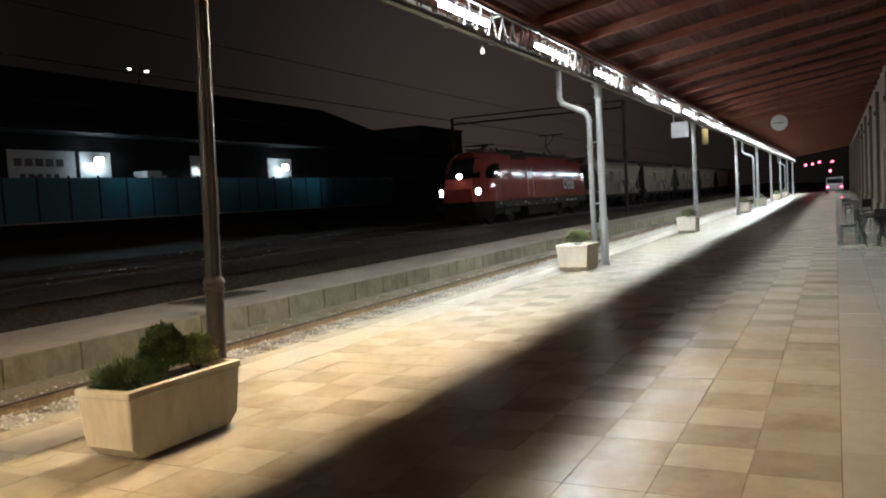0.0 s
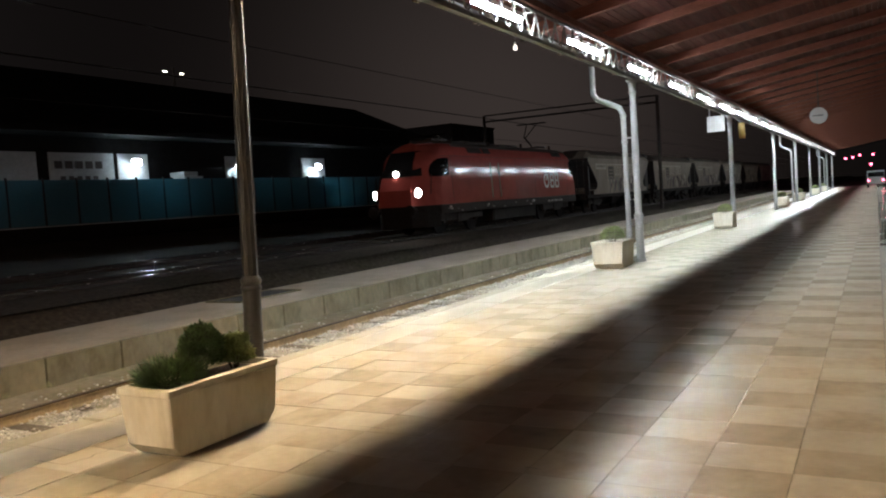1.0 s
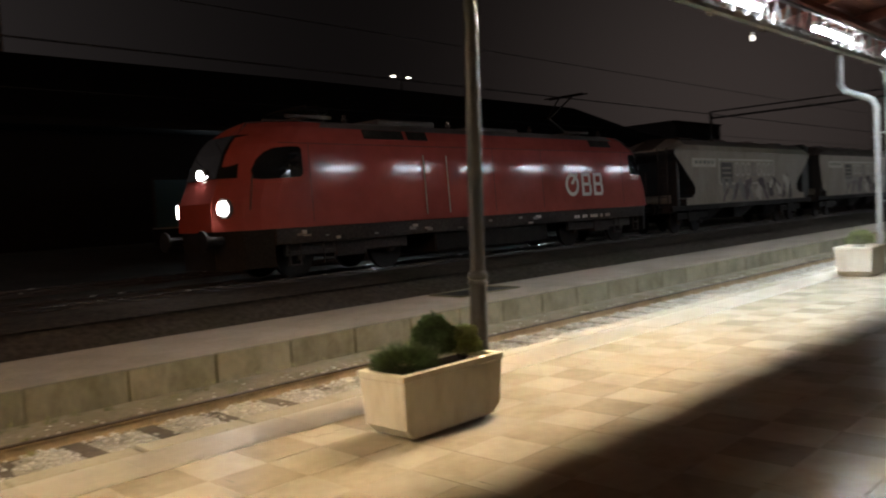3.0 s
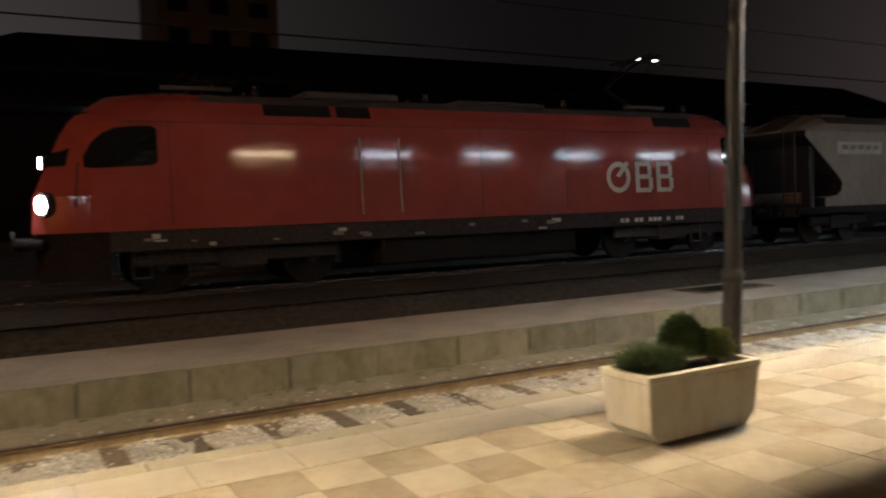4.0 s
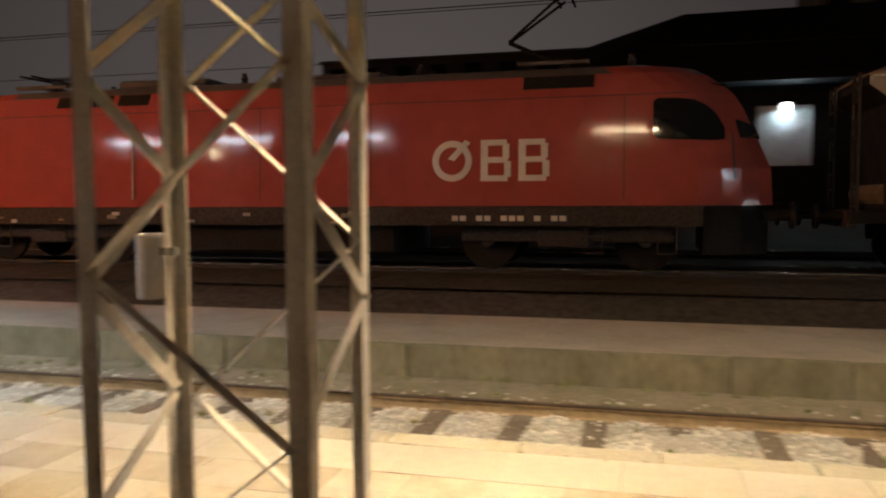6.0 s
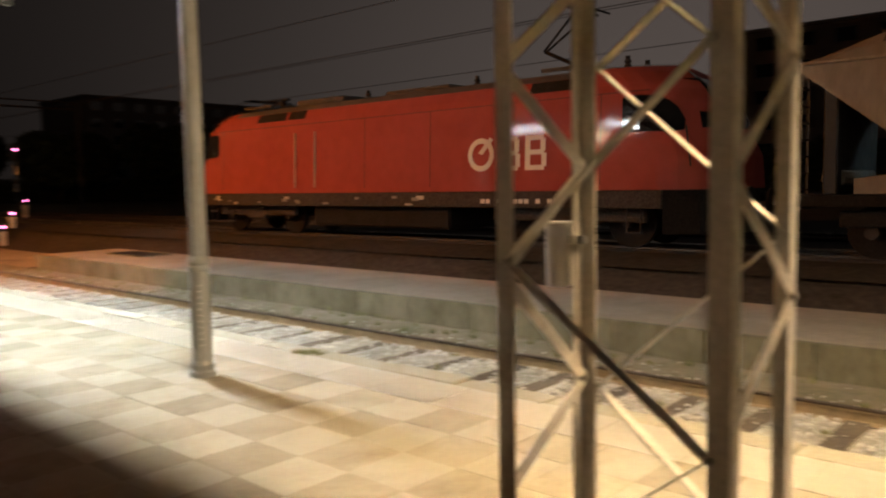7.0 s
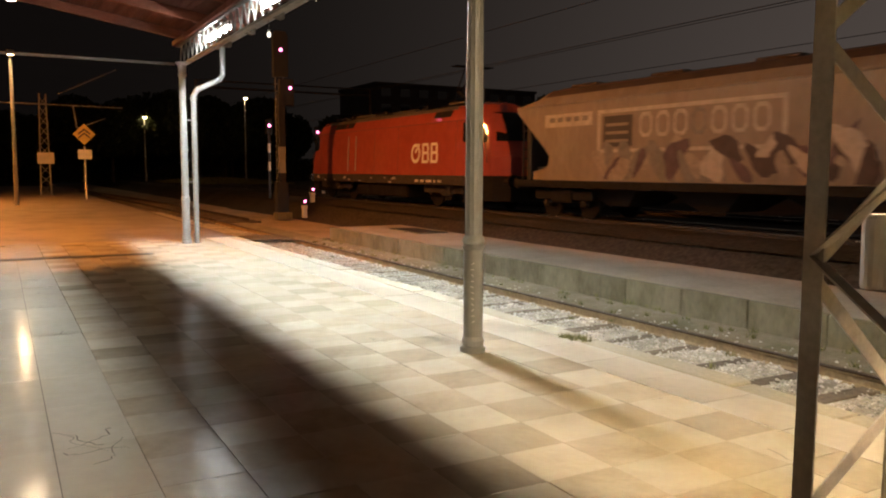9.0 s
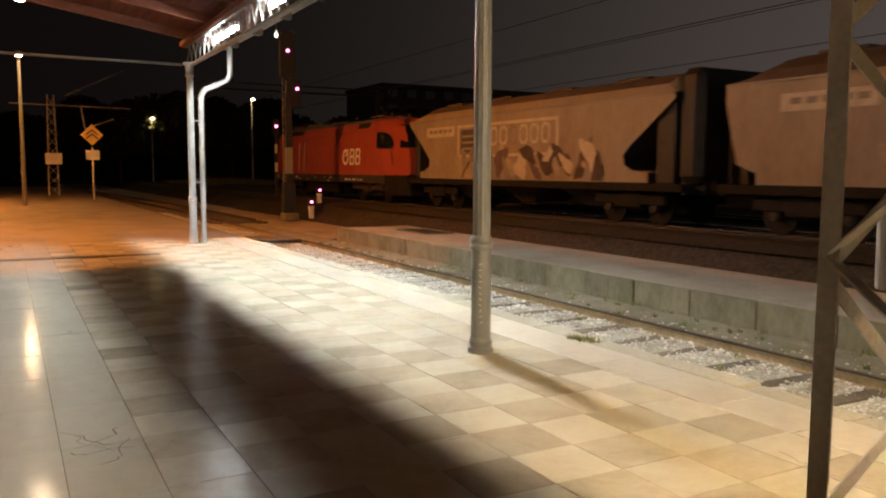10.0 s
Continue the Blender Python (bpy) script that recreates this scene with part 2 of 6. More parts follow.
M_FARB = glow("far_blue_light", (0.2, 0.55, 1.0), 10)
M_DIMBULB = glow("dim_bulb", (1.0, 0.95, 0.9), 2.0)
M_SLABFILL = glow("slab_fill_glow", (1.0, 0.80, 0.58), 160)
M_SODIUM = glow("sodium_lamp", (1.0, 0.36, 0.085), 6400)
M_ROADLAMP = glow("road_lamp", (1.0, 0.66, 0.36), 230)


for _m, _spec in ((M_TILE_L, 0.18), (M_TILE_D, 0.18), (M_SLAB, 0.22), (M_EDGE, 0.2), (M_COPING, 0.1)):
    _m.node_tree.nodes["Principled BSDF"].inputs["Specular IOR Level"].default_value = _spec
for _m in (M_DARKROOF, M_GROUND, M_UNDER, M_BLACK, M_ROOFG, M_WOOD, M_RAFTER, M_WALL, M_STONEW):
    _m.node_tree.nodes["Principled BSDF"].inputs["Specular IOR Level"].default_value = 0.08
_tr = M_FENCE.node_tree.nodes.new("ShaderNodeBsdfTranslucent")
_tr.inputs["Color"].default_value = (0.16, 0.36, 0.42, 1)
_mx = M_FENCE.node_tree.nodes.new("ShaderNodeMixShader")
_mx.inputs[0].default_value = 0.36
M_FENCE.node_tree.links.new(M_FENCE.node_tree.nodes["Principled BSDF"].outputs[0], _mx.inputs[1])
M_FENCE.node_tree.links.new(_tr.outputs[0], _mx.inputs[2])
M_FENCE.node_tree.links.new(_mx.outputs[0], M_FENCE.node_tree.nodes["Material Output"].inputs["Surface"])


# ---- mesh helpers ----
def empty(name, m=None):
    ob = new(name)
    if m is not None:
        ob.matrix_basis = m
    return ob


def link(name, bm, material, parent=None, label="", smooth=False):
    me = bpy.data.meshes.new(name)
    bm.to_mesh(me)
    bm.free()
    for mm in (material if isinstance(material, (list, tuple)) else [material]):
        me.materials.append(mm)
    if smooth:
        me.shade_smooth()
    ob = new(name, me)
    if parent is not None:
        ob.parent = parent
    if label:
        tagged(ob, label)
    return ob


def part(name, bm, material, parent, label="", smooth=False):
    return link(name, bm, material, parent, label, smooth)


def box(bm, x0, x1, y0, y1, z0, z1, bevel=0.0, m=None):
    r = bmesh.ops.create_cube(bm, size=1.0)
    vs = r["verts"]
    for v in vs:
        v.co = Vector((x0 + (v.co.x + 0.5) * (x1 - x0), y0 + (v.co.y + 0.5) * (y1 - y0), z0 + (v.co.z + 0.5) * (z1 - z0)))
    if m is not None:
        for v in vs:
            v.co = m @ v.co
    if bevel:
        es = list({e for v in vs for e in v.link_edges})
        bmesh.ops.bevel(bm, geom=es, offset=bevel, segments=1, affect="EDGES")
    return bm


def boxes(*args):
    bm = bmesh.new()
    for a in args:
        box(bm, *a)
    return bm


def tube(bm, a, b, r0, r1=None, seg=12):
    a, b = Vector(a), Vector(b)
    d = b - a
    q = d.to_track_quat("Z", "Y").to_matrix().to_4x4()
    bmesh.ops.create_cone(bm, cap_ends=True, segments=seg, radius1=r0, radius2=r0 if r1 is None else r1, depth=d.length,
                          matrix=Matrix.Translation((a + b) / 2) @ q)
    return bm


def tubes(*args, seg=12):
    bm = bmesh.new()
    for a in args:
        tube(bm, *a, seg=seg)
    return bm


def bar(bm, a, b, w, h):
    """A flat bar from a to b, w wide and h thick."""
    a, b = Vector(a), Vector(b)
    d = b - a
    q = d.to_track_quat("Z", "Y").to_matrix().to_4x4()
    box(bm, -w / 2, w / 2, -h / 2, h / 2, -d.length / 2, d.length / 2, 0, Matrix.Translation((a + b) / 2) @ q)
    return bm


def lathe(profile, seg=20, flute=0.0):
    bm = bmesh.new()
    rings = []
    for r, z in profile:
        ring = []
        for k in range(seg):
            a = 2 * math.pi * k / seg
            rr = r * (1 - flute * (k % 2))
            ring.append(bm.verts.new((rr * math.cos(a), rr * math.sin(a), z)))
        rings.append(ring)
    for p, q in zip(rings, rings[1:]):
        for k in range(seg):
            bm.faces.new((p[k], p[(k + 1) % seg], q[(k + 1) % seg], q[k]))
    bm.faces.new(rings[0][::-1])
    bm.faces.new(rings[-1])
    return bm


def extrude_xz(bm, outline, y0, y1):
    """A polygon in x and z, drawn out from y0 to y1."""
    a = [bm.verts.new((x, y0, z)) for x, z in outline]
    b = [bm.verts.new((x, y1, z)) for x, z in outline]
    n = len(outline)
    bm.faces.new(a)
    bm.faces.new(b[::-1])
    for k in range(n):
        bm.faces.new((a[k], b[k], b[(k + 1) % n], a[(k + 1) % n]))
    bmesh.ops.recalc_face_normals(bm, faces=bm.faces[:])
    return bm


def extrude_yz(bm, outline, x0, x1):
    a = [bm.verts.new((x0, y, z)) for y, z in outline]
    b = [bm.verts.new((x1, y, z)) for y, z in outline]
    n = len(outline)
    bm.faces.new(a)
    bm.faces.new(b[::-1])
    for k in range(n):
        bm.faces.new((a[k], b[k], b[(k + 1) % n], a[(k + 1) % n]))
    bmesh.ops.recalc_face_normals(bm, faces=bm.faces[:])
    return bm


def loft(bm, sections, closed=True):
    rings = [[bm.verts.new(p) for p in s] for s in sections]
    n = len(rings[0])
    for p, q in zip(rings, rings[1:]):
        for k in range(n if closed else n - 1):
            bm.faces.new((p[k], p[(k + 1) % n], q[(k + 1) % n], q[k]))
    if closed:
        bm.faces.new(rings[0])
        bm.faces.new(rings[-1])
    bmesh.ops.recalc_face_normals(bm, faces=bm.faces[:])
    return bm


def raw(name, verts, faces, material, parent=None, mats=None):
    """A mesh from lists of corners and faces."""
    me = bpy.data.meshes.new(name)
    me.from_pydata(verts, [], faces)
    for mm in (material if isinstance(material, (list, tuple)) else [material]):
        me.materials.append(mm)
    if mats is not None:
        me.polygons.foreach_set("material_index", mats)
    me.update()
    ob = new(name, me)
    if parent is not None:
        ob.parent = parent
    return ob


# ---- plan ----
EDGE = 1.90            # platform edge
X_END, X_FAR = -17.0, 132.0
GIRDER = 0.37
RAIL1 = (2.87, 4.31)   # rails of the near track
TRACK = 12.40          # middle of the train's track
RAILZ = 0.40
ISL0, ISL1 = 5.72, 8.25
WALLY = -6.6


def ground_height(x, y):
    """The yard: a trench for the near track, a bank up to the running lines."""
    def ease(a, b, v):
        v = min(1, max(0, (v - a) / (b - a)))
        return v * v * (3 - 2 * v)
    z = -0.53
    z += (0.24 + 0.53) * ease(8.5, 10.3, y)
    z += 0.9 * ease(20, 34, y) * ease(-30, 0, x)
    if y < EDGE:
        z = -0.53 + 0.43 * ease(2.2, 1.2, y)
    return z


# ---- ground, tracks, platforms ----
def build_ground():
    xs = [-600, -300, -160, -110] + [-90 + 3 * k for k in range(80)] + [170, 220, 320, 600]
    ys = [-300, -100, -40, -12] + [-8 + 0.6 * k for k in range(34)] + [13 + 1.5 * k for k in range(16)] + [45, 70, 110, 200, 500]
    verts, faces = [], []
    for x in xs:
        for y in ys:
            verts.append((x, y, ground_height(x, y) + 0.03 * noise.noise((x * 0.7, y * 0.7, 0))))
    n = len(ys)
    for i in range(len(xs) - 1):
        for j in range(n - 1):
            faces.append((i * n + j, (i + 1) * n + j, (i + 1) * n + j + 1, i * n + j + 1))
    g = raw("ground", verts, faces, M_GROUND)
    g.data.shade_smooth()
    tagged(g, "dark yard ground of gravel and weeds", "ground", kind="structure")


def build_platform():
    p = empty("platform")
    tagged(p, "railway platform paved in pale chequered stone tiles", "platform", kind="structure")
    bm = boxes((X_END, X_FAR, WALLY - 1.5, 1.60, -0.9, -0.014), (X_END + 0.02, X_FAR, 1.60, EDGE - 0.03, -0.9, -0.10))
    part("platform_bed", bm, M_GROUT, p)
    return p


def build_road():
    verts, faces = [], []
    xs = [X_END + 0.0 - 2.0 * k for k in range(40)]
    ys = [-14, -10, -7, -5, -3, -1, 0.4, 1.4, 1.9]
    for x in xs:
        for y in ys:
            verts.append((x, y, -0.03 - 0.02 * min(1, (X_END - x) / 8) + 0.008 * noise.noise((x, y, 3))))
    n = len(ys)
    for i in range(len(xs) - 1):
        for j in range(n - 1):
            faces.append((i * n + j, i * n + j + 1, (i + 1) * n + j + 1, (i + 1) * n + j))
    tagged(raw("road", verts, faces, M_ASPHALT), "worn asphalt service road beyond the platform end", "road", kind="structure")


def build_yard():
    verts, faces = [], []
    xs = [-21.0 - 2.0 * k for k in range(60)]
    ys = [1.9, 2.5, 3.5, 4.5, 5.5, 6.5, 7.5, 8.3, 9.2]
    for x in xs:
        for y in ys:
            verts.append((x, y, -0.505 + 0.015 * noise.noise((x, y, 9)) + (0.25 if y < 2 else 0)))
    n = len(ys)
    for i in range(len(xs) - 1):
        for j in range(n - 1):
            faces.append((i * n + j, i * n + j + 1, (i + 1) * n + j + 1, (i + 1) * n + j))
    tagged(raw("yard_gravel", verts, faces, M_GRAVEL), "brown gravel yard between the tracks beyond the platform", "gravel", kind="structure")
    c = empty("board_crossing", pose(-20.2, 3.6, -0.36))
    tagged(c, "dark timber foot crossing over the near track", "crossing")
    for k in range(5):
        part("plank", boxes((-0.9 + 0.36 * k, -0.57 + 0.36 * k, -0.66, 0.66, 0.0, 0.05, 0.01)), M_SLEEPER, c)
    t = empty("branch_track")
    tagged(t, "branching siding rails crossing the gravel yard", "track", kind="structure")
    for o in (0.0, 1.435):
        bm = bmesh.new()
        pts = [(-30 - 4 * k, 4.31 + o - 0.012 * k * k, -0.345) for k in range(16)]
        for a, b in zip(pts, pts[1:]):
            bar(bm, a, b, 0.07, 0.10)
        part("rail", bm, M_RAILTOP, t)
    me = None
    for k in range(60):
        x = -30 - 0.95 * k
        if me is None:
            tie = part("sleeper", boxes((-0.13, 0.13, -1.25, 1.25, -0.14, 0.0, 0.02)), M_SLEEPER, t)
            me = tie.data
        else:
            tie = new("sleeper", me)
            tie.parent = t
        tie.matrix_basis = pose(x, 5.03 - 0.012 * ((-30 - x) / 4) ** 2, -0.425)


def rail_line(y, z, x0, x1, parent, web=None):
    prof = [(-0.07, -0.16), (0.07, -0.16), (0.07, -0.145), (0.012, -0.12), (0.012, -0.04), (0.036, -0.03), (0.036, 0), (-0.036, 0), (-0.036, -0.03), (-0.012, -0.04), (-0.012, -0.12), (-0.07, -0.145)]
    bm = extrude_yz(bmesh.new(), [(y + a, z + b) for a, b in prof], x0, x1)
    r = part("rail", bm, web or M_RAIL, parent)
    bm = boxes((x0, x1, y - 0.0385, y + 0.0385, z - 0.014, z + 0.004))
    part("running_surface", bm, M_POLISHED if web else M_RAILTOP, r)
    part("rail_foot", boxes((x0, x1, y - 0.076, y + 0.076, z - 0.164, z - 0.143)), M_RAILTOP, r)


def build_near_track():
    t = empty("railway_track")
    tagged(t, "overgrown siding track with rusty rails on old timber sleepers", "track", kind="structure")
    for y in RAIL1:
        rail_line(y, -0.35, -90, X_FAR, t)
    rng = random.Random(4)
    mid = sum(RAIL1) / 2
    me = None
    for k in range(164):
        x = -54 + 0.80 * k
        if me is None:
            bm = boxes((-0.125, 0.125, -1.25, 1.25, -0.16, 0.0, 0.02))
            s = part("sleeper", bm, M_SLEEPER, t)
            me = s.data
        else:
            s = new("sleeper", me)
            s.parent = t
        s.matrix_basis = pose(x + rng.uniform(-0.04, 0.04), mid + rng.uniform(-0.05, 0.05), -0.482 + rng.uniform(-0.012, 0.008), 0, 0, rng.uniform(-2, 2))


def build_main_track():
    t = empty("main_railway_track")
    tagged(t, "running line with worn rails on dark ballast", "track", kind="structure")
    for y in (TRACK - 0.7175, TRACK + 0.7175):
        rail_line(y, RAILZ, -260, 260, t, M_UNDER)
    verts, faces = [], []
    for k, x in enumerate(range(-260, 261, 2)):
        for y, z in ((-2.6, 0.18), (-1.7, 0.30), (1.7, 0.30), (2.6, 0.18)):
            verts.append((x, TRACK + y + 0.06 * noise.noise((x, y, 1)), z + 0.02 * noise.noise((x, y, 7))))
    for k in range(260):
        for j in range(3):
            faces.append((4 * k + j, 4 * k + 4 + j, 4 * k + 5 + j, 4 * k + 1 + j))
    raw("ballast_shoulder", verts, faces, M_GROUND, t)
    for y in (17.2, 18.65):
        rail_line(y, RAILZ - 0.05, -260, 260, t, M_UNDER)


def stones(name, count, place, smin, smax, material, seed, label, cat):
    """Loose ballast, one object of many small stones."""
    rng = random.Random(seed)
    verts, faces = [], []
    for _ in range(count):
        x, y, z = place(rng)
        s = rng.uniform(smin, smax)
        b = len(verts)
        for c in ((1, 0, 0), (-1, 0, 0), (0, 1, 0), (0, -1, 0), (0, 0, 1), (0, 0, -1)):
            verts.append((x + s * (c[0] + rng.uniform(-.4, .4)), y + s * (c[1] + rng.uniform(-.4, .4)), z + 0.7 * s * (c[2] + rng.uniform(-.3, .3))))
        for f in ((0, 2, 4), (2, 1, 4), (1, 3, 4), (3, 0, 4), (2, 0, 5), (1, 2, 5), (3, 1, 5), (0, 3, 5)):
            faces.append(tuple(b + k for k in f))
    tagged(raw(name, verts, faces, material), label, cat, kind="stuff")


def build_ballast():
    verts, faces = [], []
    ys = [1.9, 2.4, 2.9, 3.4, 3.9, 4.25, 4.5, 5.0, 5.4, 5.68]
    for k in range(620):
        x = -40 + 0.22 * k
        q = (x + 22) / 0.80
        mound = abs(q - round(q)) * 2
        for y in ys:
            verts.append((x, y, -0.505 + 0.055 * mound * (1 if y < 4.2 else 0.3) + 0.012 * noise.noise((x * 3, y * 3, 2)) + (0.03 if y > 5.2 else 0)))
    n = len(ys)
    for k in range(619):
        for j in range(n - 1):
            faces.append((k * n + j, (k + 1) * n + j, (k + 1) * n + j + 1, k * n + j + 1))
    soil = raw("track_bed", verts, faces, [M_BALLAST, M_MOSS], None, [1 if j >= 5 else 0 for k in range(619) for j in range(n - 1)])
    tagged(soil, "pale gritty track bed, mossy beside the island", "track bed", kind="structure")

    def bed(rng):
        x = rng.uniform(-20, 40) if rng.random() < 0.8 else rng.uniform(40, 75)
        y = rng.uniform(1.95, 4.3) if rng.random() < 0.93 else rng.uniform(4.3, 5.6)
        k = (x + 22) / 0.80
        if abs(k - round(k)) < 0.17 and y < 4.3 and rng.random() < 0.62:
            x += 0.40 * (1 if k > round(k) else -1)
            k = (x + 22) / 0.80
        mound = abs(k - round(k)) * 2
        z = -0.502 + 0.055 * mound * (1 if y < 4.2 else 0.3)
        return x, y, z + rng.uniform(-0.008, 0.018)
    stones("ballast", 42000, bed, 0.010, 0.032, M_STONE, 5, "pale loose ballast stones between the sleepers", "ballast")


def build_weeds():
    rng = random.Random(8)
    verts, faces = [], []
    spots = [(rng.uniform(-20, 45), rng.choice((rng.uniform(4.7, 5.7), rng.uniform(5.3, 5.7), rng.uniform(1.95, 4.9))), -0.45, rng.uniform(0.05, 0.12), 14) for _ in range(330)]
    spots += [(-2.1 + rng.uniform(-0.16, 0.16), 1.62 + rng.uniform(-0.05, 0.09), -0.02, 0.08, 20) for _ in range(9)]
    spots += [(rng.uniform(1, 9), 1.60 + rng.uniform(-0.02, 0.02), -0.02, 0.03, 8) for _ in range(26)]
    for x, y, z, h, n in spots:
        for _ in range(n):
            a = rng.uniform(0, 6.28)
            r = rng.uniform(0, h * 0.9)
            bx, by = x + r * math.cos(a), y + r * math.sin(a)
            tx, ty, tz = bx + h * 0.6 * rng.uniform(-1, 1), by + h * 0.6 * rng.uniform(-1, 1), z + h * rng.uniform(0.4, 1.2)
            b = len(verts)
            w = 0.006
            verts += [(bx - w, by, z), (bx + w, by + w, z), (tx, ty, tz)]
            faces.append((b, b + 1, b + 2))
    tagged(raw("weeds", verts, faces, M_GRASS), "sparse green weeds and grass along the track", "weeds", kind="stuff")


def build_island():
    isl = empty("island_platform")
    tagged(isl, "low concrete island platform with mossy panelled face", "platform", kind="structure")
    verts, faces = [], []
    xs = [-20.0 + 1.9 * k for k in range(80)]
    ys = [ISL0 + 0.02, ISL0 + 0.5, ISL0 + 1.2, ISL1 - 0.5, ISL1]
    for x in xs:
        for y in ys:
            verts.append((x, y, -0.05 + 0.008 * noise.noise((x * 2, y * 2, 5))))
    n = len(ys)
    for i in range(len(xs) - 1):
        for j in range(n - 1):
            faces.append((i * n + j, (i + 1) * n + j, (i + 1) * n + j + 1, i * n + j + 1))
    raw("paving", verts, faces, M_ISLAND, isl)
    part("core", boxes((-20, 132, ISL0 + 0.05, ISL1, -0.9, -0.07)), M_CONC, isl)
    rng = random.Random(11)
    me = None
    for k in range(60):
        x = -20 + 1.29 * k
        if me is None:
            bm = boxes((0.008, 1.278, -0.03, 0.06, -0.55, 0.0, 0.012))
            s = part("face_panel", bm, M_CONC, isl)
            me = s.data
        else:
            s = new("face_panel", me)
            s.parent = isl
        s.matrix_basis = pose(x, ISL0 + rng.uniform(-0.008, 0.008), -0.045 + rng.uniform(-0.006, 0.004), rng.uniform(-0.6, 0.6), 0, rng.uniform(-0.2, 0.2))
    # flat hatch covers in the paving, black in place of a recess's shade
    for x in (17.6, -18.2):
        h = empty("hatch_cover", pose(x, 7.0, -0.045))
        tagged(h, "flat hatch cover coloured black for a recess in the island paving", "hatch")
        part("cover_plate", boxes((0.05, 1.95, 0.05, 0.95, 0.0, 0.012, 0.004)), M_BLACK, h)
        part("frame_rim", boxes((0, 2, 0, 0.05, 0, 0.03), (0, 2, 0.95, 1.0, 0, 0.03), (0, 0.05, 0.05, 0.95, 0, 0.03), (1.95, 2, 0.05, 0.95, 0, 0.03)), M_CONC, h)


# ---- canopy ----
def roof_z(y):
    return 5.13 - 0.163 * (y - 0.45)


def build_canopy():
    c = empty("canopy_roof")
    tagged(c, "open timber canopy roof with red-brown boards and rafters", "canopy", kind="structure")
    # boards run along the platform, one mesh
    verts, faces = [], []
    y = 1.32
    row = 0
    rng = random.Random(3)
    while y > WALLY:
        x, x1 = X_END + 0.3, X_END + 0.3 + rng.uniform(1.5, 4.5)
        while x < X_FAR - 3:
            x1 = min(x1, X_FAR)
            b = len(verts)
            z = rng.uniform(0, 0.006)
            for zz in (0.10, 0.125):
                for (xx, yy) in ((x + 0.004, y - 0.006), (x1, y - 0.006), (x1, y - 0.146), (x + 0.004, y - 0.146)):
                    verts.append((xx, yy, roof_z(yy) + zz + z))
            faces += [(b, b + 1, b + 2, b + 3), (b + 7, b + 6, b + 5, b + 4), (b, b + 4, b + 5, b + 1), (b + 1, b + 5, b + 6, b + 2), (b + 2, b + 6, b + 7, b + 3), (b + 3, b + 7, b + 4, b)]
            x, x1 = x1, x1 + 4.5
        y -= 0.15
        row += 1
    tagged(raw("ceiling", verts, faces, M_WOOD), "red-brown boarded canopy ceiling", "ceiling", kind="structure")
    bm = bmesh.new()
    extrude_yz(bm, [(1.34, roof_z(1.34) + 0.14), (1.34, roof_z(1.34) + 0.24), (WALLY - 0.4, roof_z(WALLY - 0.4) + 0.24), (WALLY - 0.4, roof_z(WALLY - 0.4) + 0.14)], X_END + 0.2, X_FAR)
    part("roof_covering", bm, M_ROOFG, c)
    me = None
    n = int((X_FAR - X_END) / 2.42) - 1
    for k in range(n):
        x = X_END - 1.60 + 2.42 * (k + 1)
        if me is None:
            bm = bmesh.new()
            h = 0.17
            extrude_yz(bm, [(1.28, roof_z(1.28) + 0.095), (1.28, roof_z(1.28) + 0.02), (1.05, roof_z(1.05) - 0.11), (WALLY, roof_z(WALLY) - 0.11), (WALLY, roof_z(WALLY) + 0.095)], -0.065, 0.065)
            r = part("rafter", bm, M_RAFTER, c)
            me = r.data
        else:
            r = new("rafter", me)
            r.parent = c
        r.matrix_basis = pose(x, 0, 0)
    part("eaves_beam", boxes((X_END + 0.2, X_FAR, 0.26, 0.44, 4.94, 5.06, 0.01)), M_RAFTER, c)
    part("end_tie_beam", boxes((X_END + 0.30, X_END + 0.36, WALLY, 0.30, 4.45, 4.51, 0.01)), M_GIRD, c)


